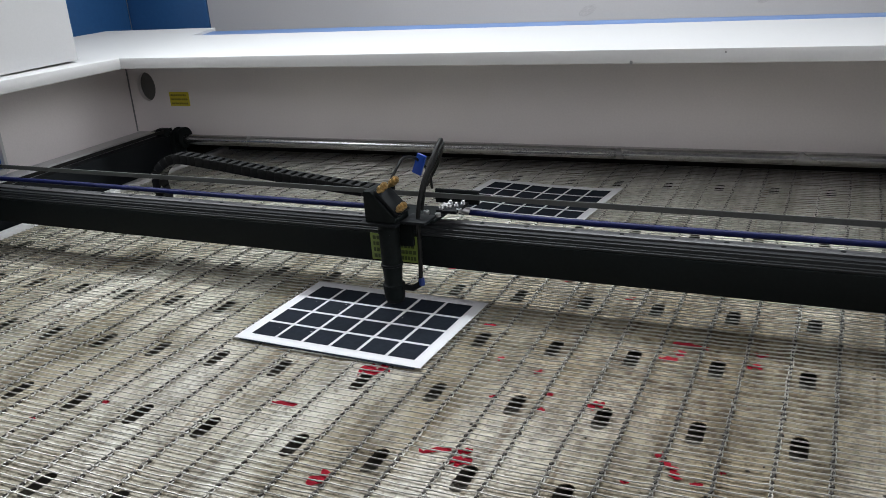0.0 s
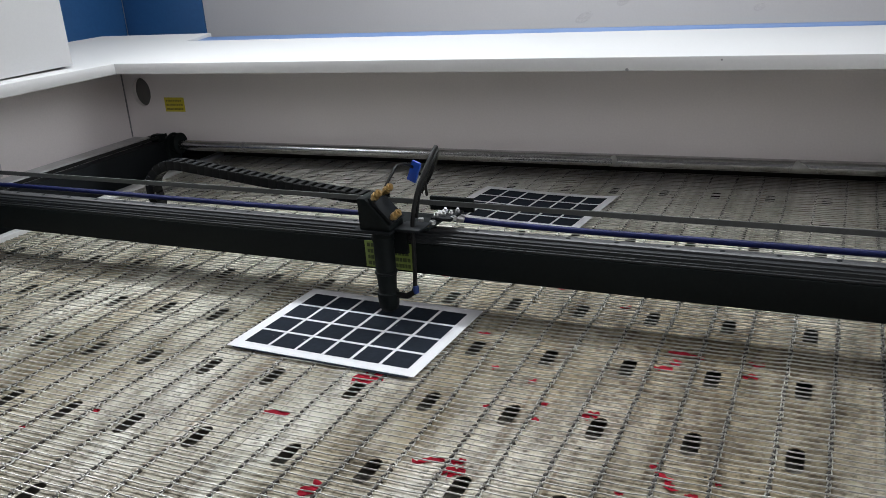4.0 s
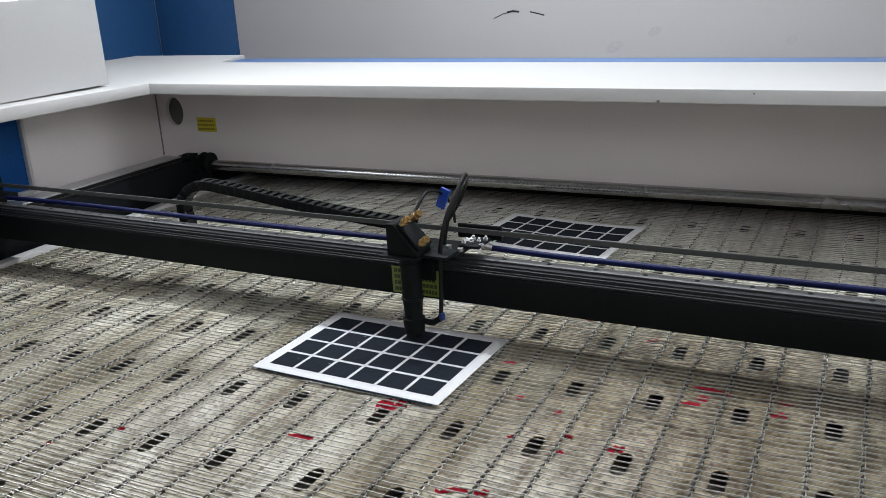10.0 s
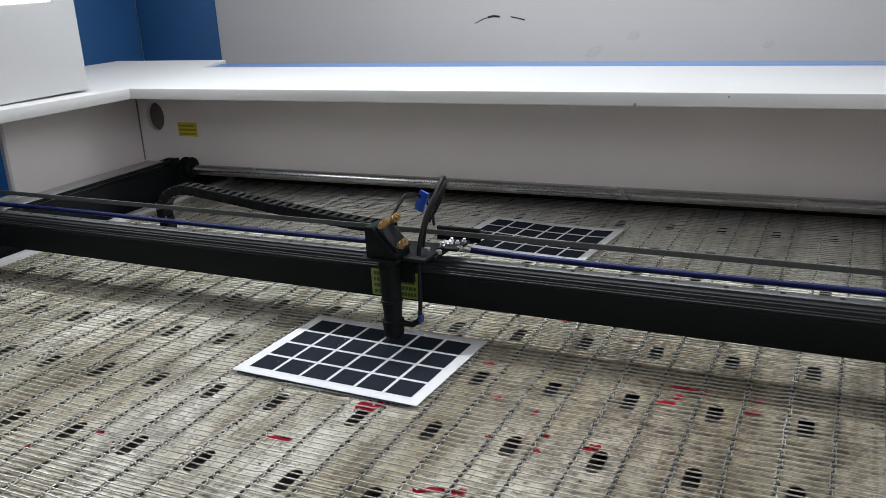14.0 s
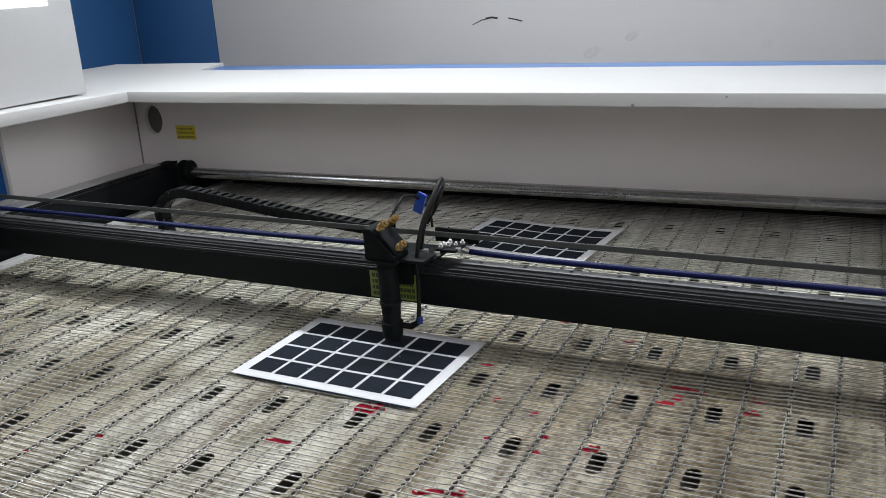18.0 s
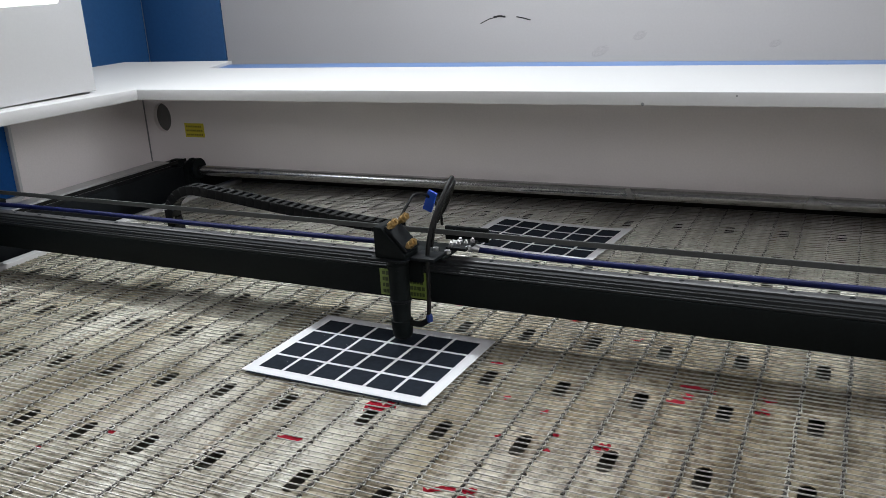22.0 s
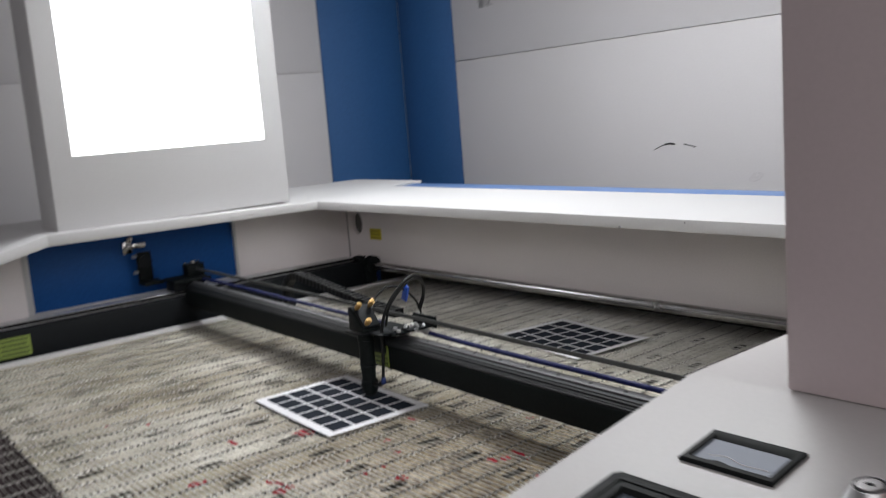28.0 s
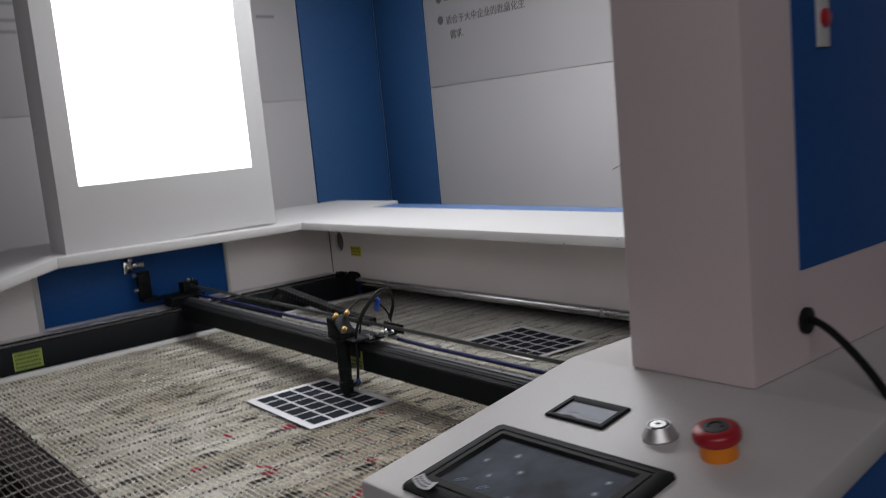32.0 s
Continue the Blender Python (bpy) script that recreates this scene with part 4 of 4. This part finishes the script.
REDS = [(0.164, -0.132, 0.034, 0.010, 12), (0.228, -0.026, 0.040, 0.026, 20), (0.377, -0.168, 0.034, 0.008, 25), (0.410, -0.178, 0.024, 0.018, 0),
        (0.586, 0.144, 0.045, 0.009, -8), (0.579, 0.118, 0.015, 0.014, 40), (0.566, 0.101, 0.022, 0.009, 8), (0.668, 0.141, 0.022, 0.007, 0), (0.665, 0.109, 0.017, 0.010, 5),
        (0.512, -0.030, 0.020, 0.013, 30), (0.426, 0.025, 0.012, 0.007, 50), (0.455, -0.021, 0.010, 0.007, 70), (0.456, -0.057, 0.009, 0.004, 10), (0.394, -0.045, 0.010, 0.005, 60), (0.32, 0.135, 0.016, 0.006, 10),
        (0.37, 0.046, 0.012, 0.006, 80), (0.284, -0.250, 0.028, 0.016, 70), (0.614, -0.129, 0.034, 0.012, 125), (0.639, -0.146, 0.012, 0.006, 0), (0.597, -0.106, 0.010, 0.006, 60), (0.575, -0.162, 0.009, 0.005, 30), (0.660, -0.119, 0.006, 0.004, 0), (0.279, 0.333, 0.03, 0.007, 5),
        (0.372, 0.316, 0.026, 0.008, 0), (0.183, 0.32, 0.016, 0.005, 15), (0.580, 0.320, 0.028, 0.008, 0), (0.481, 0.269, 0.016, 0.005, 10), (0.275, 0.351, 0.016, 0.006, 30), (0.699, -0.199, 0.022, 0.014, 40),
        (0.555, -0.394, 0.024, 0.012, 50), (0.610, -0.385, 0.05, 0.012, 20), (-0.114, -0.253, 0.010, 0.006, 0), (-0.054, -0.194, 0.010, 0.006, 40),
        (0.407, -0.161, 0.018, 0.008, 20)]
for k, (x, y, long, wide, turn) in enumerate(REDS):
    ob = whole("fabric_scrap", scrap(k, long, wide), M_RED, "small torn red scrap lying on the belt", "scrap", group="red scraps on the belt")
    ob.matrix_basis = pose(x, y, PLATE_Z + 0.0002, 0, 0, turn)
rnd = random.Random(11)
bm = bmesh.new()
for k in range(150):
    x, y, s = rnd.uniform(-0.3, 1.0), rnd.uniform(-0.4, 0.35), rnd.uniform(0.0008, 0.0020)
    if -0.03 < x < 0.31 and -0.03 < y < 0.23:
        continue
    bmesh.ops.create_icosphere(bm, subdivisions=1, radius=s, matrix=Matrix.Translation((x, y, PLATE_Z + s * 0.3)) @ Matrix.Diagonal((rnd.uniform(0.7, 1.8), 1, 0.4, 1)))
whole("burnt_crumbs", bm, M_CHIP, "tiny burnt crumbs scattered on the belt", "debris", kind="stuff")

# ---- gantry ----
G_Y, HEAD_X = 0.189, 0.165
gantry = thing("gantry", "black beam carrying the laser head across the belt", "gantry", (0.15, G_Y, 0.053))
gantry.rotation_euler = (0, 0, radians(-1.6))


def gpart(name, bm, mat, label="", parent=None):
    """A part of the gantry, given in coordinates along the beam: x as in the world, y from its front face, z from the belt."""
    bm.transform(Matrix.Translation((-0.15, 0, -0.053)))
    return part(name, bm, mat, parent or gantry, label)


GX0, GX1 = -0.905, 1.035
beam = gpart("beam", box(-0.806, GX1, 0.0, 0.046, 0.053, 0.098, 0.002), M_BLACK, "black square tube beam")
gpart("profile", prism([(0.002, 0.0985), (0.002, 0.1015), (0.0045, 0.1018), (0.0045, 0.1040), (0.0075, 0.1043), (0.0075, 0.1085), (0.0105, 0.109), (0.0105, 0.1115), (0.046, 0.1115), (0.046, 0.0985)], "x", -0.80, GX1, 0.0004), M_PROFILE, "grey stepped aluminium profile")
guide = gpart("guide", prism([(0.020, 0.1117), (0.036, 0.1117), (0.036, 0.1145), (0.0345, 0.1155), (0.0215, 0.1155), (0.020, 0.1145)], "x", -0.80, GX1), M_RAIL, "dull steel linear guide rail with screw holes")
for k in range(26):
    x = -0.78 + k * 0.0665
    gpart("rail_screw", turned([(0.0034, 0), (0.0034, 0.0006)], (x, 0.028, 0.1152), (0, 0, 1), 10), M_BLACK, "", guide)
gpart("timing_belt", box(GX0 + 0.02, GX1, 0.058, 0.0605, 0.1385, 0.1460), M_GREYBELT, "grey timing belt")
gpart("blue_hose", tube(smooth_curve([(GX0 + 0.04, 0.060, 0.116), (-0.6, 0.060, 0.118), (-0.2, 0.059, 0.117), (0.115, 0.058, 0.118)], 8), 0.0043, 10), M_HOSE, "dark blue air hose along the beam")
gpart("blue_hose", tube(smooth_curve([(0.235, 0.058, 0.120), (0.4, 0.059, 0.1165), (0.8, 0.060, 0.1165), (GX1, 0.060, 0.116)], 8), 0.0043, 10), M_HOSE, "dark blue air hose along the beam")
green = gpart("sticker", box(0.115, 0.194, -0.0009, -0.0001, 0.0565, 0.0970), M_GREENLAB, "yellow-green instruction sticker")
rp = random.Random(5)
for r in range(4):
    u = 0.0
    while u < 0.069:
        w = rp.uniform(0.003, 0.006)
        gpart("print_bar", box(0.1195 + u, 0.1195 + min(u + w, 0.07), -0.0016, -0.0009, 0.0882 - r * 0.0094, 0.0938 - r * 0.0094), M_INK, "", green)
        u += w + 0.0015
carriage = gpart("end_carriage", box(GX0, GX0 + 0.092, -0.024, 0.085, 0.1125, 0.122, 0.002), M_BLACK, "black end carriage on the side rail")
gpart("pulley_block", box(GX0 + 0.01, GX0 + 0.05, 0.035, 0.085, 0.122, 0.156, 0.003), M_BLACK, "black pulley block", carriage)
gpart("pulley", turned([(0.010, 0), (0.010, 0.005), (0.007, 0.006), (0.007, 0.010)], (GX0 + 0.03, 0.059, 0.155), (0, 0, 1), 16), M_STEEL, "", carriage)
for v in (0.04, 0.078):
    gpart("block_screw", turned([(0.004, 0), (0.004, 0.004)], (GX0 + 0.018, v, 0.156), (0, 0, 1), 12), M_STEEL, "", carriage)
gpart("runner", box(GX0 + 0.015, GX0 + 0.075, -0.02, 0.07, 0.089, 0.1124, 0.002), M_DARK, "dark runner block on the guide", carriage)
gpart("mirror_mount", box(GX0 - 0.02, GX0 - 0.004, -0.085, -0.045, 0.124, 0.205, 0.003), M_BLACK, "black mirror mount", carriage)
gpart("mirror_ring", turned([(0.018, 0), (0.018, 0.006), (0.012, 0.008)], (GX0 - 0.004, -0.065, 0.178), (1, 0, 0), 20), M_DARK, "", carriage)
for dz in (0.15, 0.195):
    gpart("mount_screw", turned([(0.005, 0), (0.005, 0.012)], (GX0 - 0.012, -0.097, dz), (0, 1, 0), 12), M_DULL, "", carriage)
gpart("mount_foot", box(GX0 - 0.02, GX0 + 0.03, -0.085, -0.03, 0.1125, 0.1238, 0.002), M_BLACK, "", carriage)

# ---- drag chain ----
chain_line = smooth_curve([(-0.366, 0.10, 0.098), (-0.371, 0.10, 0.128), (-0.355, 0.10, 0.152), (-0.318, 0.10, 0.168), (-0.25, 0.10, 0.1635), (-0.1, 0.10, 0.147), (0.04, 0.10, 0.134), (0.12, 0.10, 0.131)], 12)
chain = thing("drag_chain", "black plastic cable drag chain arching behind the beam", "cable chain", (-0.372, G_Y + 0.108, 0.053))
chain.rotation_euler = (0, 0, radians(-1.6))


def along(line, step):
    out, left = [line[0]], step
    for a, b in zip(line, line[1:]):
        d = (b - a).length
        while d >= left:
            a = a + (b - a).normalized() * left
            out.append(a.copy())
            d, left = (b - a).length, step
        left -= d
    return out


nodes = along(chain_line, 0.0165)
cb = bmesh.new()
box(-0.0088, 0.0076, -0.012, -0.0092, -0.0085, 0.0085, 0.0012, cb)
box(-0.0088, 0.0076, 0.0092, 0.012, -0.0085, 0.0085, 0.0012, cb)
box(-0.005, 0.003, -0.0093, 0.0093, 0.0062, 0.0085, 0, cb)
box(-0.006, 0.005, -0.0093, 0.0093, -0.0085, -0.006, 0, cb)
link = mesh_of("link", cb, M_RUBBER)
for a, b in zip(nodes, nodes[1:]):
    ob = new("link", link)
    ob.parent = chain
    d = (b - a).normalized()
    mid = (a + b) / 2 - Vector((-0.372, 0.10, 0.053))
    ob.matrix_basis = Matrix.Translation(mid) @ Matrix.Rotation(-math.atan2(d.z, d.x), 4, "Y")
bm = box(-0.008, 0.016, -0.012, 0.012, 0.0, 0.046, 0.002)
part("chain_bracket", bm, M_RUBBER, chain, "black bracket holding the fixed end")
bm = box(-0.02, 0.02, -0.07, 0.012, -0.006, 0.0, 0.001)
bm.transform(Matrix.Translation((0, 0.0, 0.006)))
part("bracket_foot", bm, M_BLACK, chain)

# ---- laser head ----
TY = -0.030
bm = prism([(-0.0255, 0.131), (0.0225, 0.131), (0.0225, 0.138), (-0.014, 0.176), (-0.0255, 0.176)], "y", TY - 0.018, TY + 0.022, 0.0012)
bm.transform(Matrix.Translation((0, 0, -0.01)))
head = part("laser_head", bm, M_BLACK, gantry, "black laser head with wedge-shaped mirror block, lens tube and brass screws")
head.location = (HEAD_X - 0.15, 0, 0.01 - 0.053)


def hpart(name, bm, mat, label="", parent=None):
    """A part of the head: x from the tube's axis, y from the beam's front face, z from the belt."""
    bm.transform(Matrix.Translation((0, 0, -0.01)))
    return part(name, bm, mat, parent or head, label)


hpart("carriage_plate", box(-0.030, 0.064, -0.012, 0.050, 0.1235, 0.1285, 0.001), M_BLACK, "black carriage plate")
hpart("slider", box(-0.025, 0.045, 0.012, 0.044, 0.1158, 0.1234, 0.001), M_DULL, "bare metal guide slider")
hpart("front_plate", box(-0.026, 0.026, -0.0105, -0.003, 0.085, 0.1233, 0.001), M_BLACK, "black front plate")
hpart("table", box(-0.036, 0.024, TY - 0.022, 0.0, 0.1265, 0.1305, 0.001), M_DARK, "dark mirror shelf")
AX = Vector((0.045, 0, 0.038)).normalized()


def knob(x, y, z):
    return hpart("brass_screw", turned([(0.0032, -0.004), (0.0032, 0.004), (0.0056, 0.0042), (0.0058, 0.009), (0.0042, 0.0095), (0.0042, 0.0115), (0.0056, 0.0120), (0.0056, 0.0160), (0.0030, 0.0162), (0.0030, 0.0190)], (x, y, z), tuple(AX), 8), M_BRASS, "knurled brass adjusting screw")


hpart("mirror_plate", prism([(-0.010, 0.1745), (0.0235, 0.1405), (0.0265, 0.1435), (-0.007, 0.1775)], "y", TY - 0.016, TY + 0.020, 0.0008), M_DARK, "dark mirror plate")
knob(-0.004, TY - 0.012, 0.1745)
knob(-0.002, TY + 0.016, 0.1755)
knob(0.0225, TY - 0.010, 0.1475)
hpart("lens_tube", turned([(0.0146, 0), (0.0146, 0.052), (0.0160, 0.0525), (0.0160, 0.058), (0.0152, 0.059), (0.0152, 0.0665)], (0, TY, 0.060), (0, 0, 1), 28), M_BLACK, "black lens tube")
hpart("collar", turned([(0.0150, 0), (0.0162, 0.001), (0.0162, 0.0035), (0.0148, 0.0045)], (0, TY, 0.062), (0, 0, 1), 28), M_DARK, "black knurled collar")
hpart("nozzle", turned([(0.0100, 0.006), (0.0128, 0.008), (0.0146, 0.014), (0.0158, 0.028), (0.0160, 0.0335), (0.0136, 0.0345), (0.0128, 0.036), (0.0140, 0.055), (0.0148, 0.0615)], (0, TY, 0.0), (0, 0, 1), 28), M_BLACK, "black air nozzle")
hpart("air_hose", tube(smooth_curve([(0.022, TY + 0.002, 0.030), (0.034, TY + 0.002, 0.032), (0.042, TY + 0.004, 0.044), (0.043, TY + 0.008, 0.09), (0.044, TY + 0.010, 0.140), (0.048, -0.005, 0.180), (0.053, 0.022, 0.212), (0.050, 0.052, 0.226),
             (0.034, 0.085, 0.214), (0.012, 0.105, 0.180), (-0.012, 0.108, 0.145)], 8), 0.0031, 10), M_RUBBER, "black air hose looping over the head")
hpart("air_hose", tube(smooth_curve([(0.046, TY + 0.018, 0.142), (0.051, -0.004, 0.178), (0.0555, 0.024, 0.209), (0.053, 0.053, 0.221), (0.037, 0.084, 0.208), (0.016, 0.102, 0.175), (-0.006, 0.106, 0.142)], 8), 0.0024, 8), M_RUBBER, "black cable beside the hose")
hpart("hose_fitting", turned([(0.0045, 0), (0.0045, 0.009), (0.0036, 0.011)], (0.0435, TY + 0.004, 0.0345), (0, 0, 1), 14), M_FITTING, "blue push-in fitting")
hpart("elbow", tube([(0.012, TY, 0.030), (0.030, TY + 0.002, 0.029), (0.041, TY + 0.004, 0.036)], 0.0045, 10), M_RUBBER, "black elbow")
hpart("sensor_cable", tube(smooth_curve([(-0.002, TY + 0.022, 0.182), (0.000, TY + 0.04, 0.196), (0.000, 0.03, 0.204), (0.004, 0.06, 0.196), (0.010, 0.085, 0.170), (0.006, 0.10, 0.140)], 8), 0.0022, 8), M_RUBBER, "thin black sensor cable")
bm = box(-0.0075, 0.0075, -0.0025, 0.0025, -0.016, 0.016, 0.0012)
bm.transform(Matrix.Translation((0.006, 0.066, 0.186)) @ Matrix.Rotation(radians(22), 4, "Y"))
hpart("cable_tie_tag", bm, M_BLUECLIP, "bright blue cable tag")
hpart("hose_bracket", box(0.024, 0.062, TY - 0.008, 0.0, 0.128, 0.1325, 0.0008), M_DARK, "dark hose bracket")
hpart("belt_clamp", box(0.052, 0.084, 0.018, 0.064, 0.1288, 0.1335, 0.0012), M_DARK, "dark belt clamp")
hpart("clamp_arm", box(0.030, 0.1, 0.0615, 0.067, 0.130, 0.151, 0.0012), M_BLACK, "")
for u, v in ((0.040, 0.012), (0.062, 0.005), (0.083, 0.03), (0.052, 0.045)):
    hpart("socket_screw", turned([(0.0042, 0), (0.0042, 0.005), (0.0022, 0.0052), (0.0022, 0.003)], (u, v, 0.1285), (0, 0, 1), 12), M_DULL, "dull socket screw")
for u, v, w, r in ((0.058, 0.024, 0.1345, 0.0036), (0.066, 0.032, 0.1350, 0.0042), (0.074, 0.040, 0.1340, 0.0034), (0.063, 0.044, 0.1355, 0.0040), (0.080, 0.050, 0.1345, 0.0036)):
    hpart("clamp_nut", turned([(r, 0), (r, 0.0035), (r * 0.6, 0.0037), (r * 0.6, 0.007)], (u, v, w - 0.0012), (0.25, -0.2, 1), 6), M_DULL, "dull hexagon nut")
hpart("hose_tail", tube([(0.052, 0.040, 0.133), (0.07, 0.052, 0.126), (0.086, 0.058, 0.120)], 0.0055, 12), M_DULL, "hose connector")
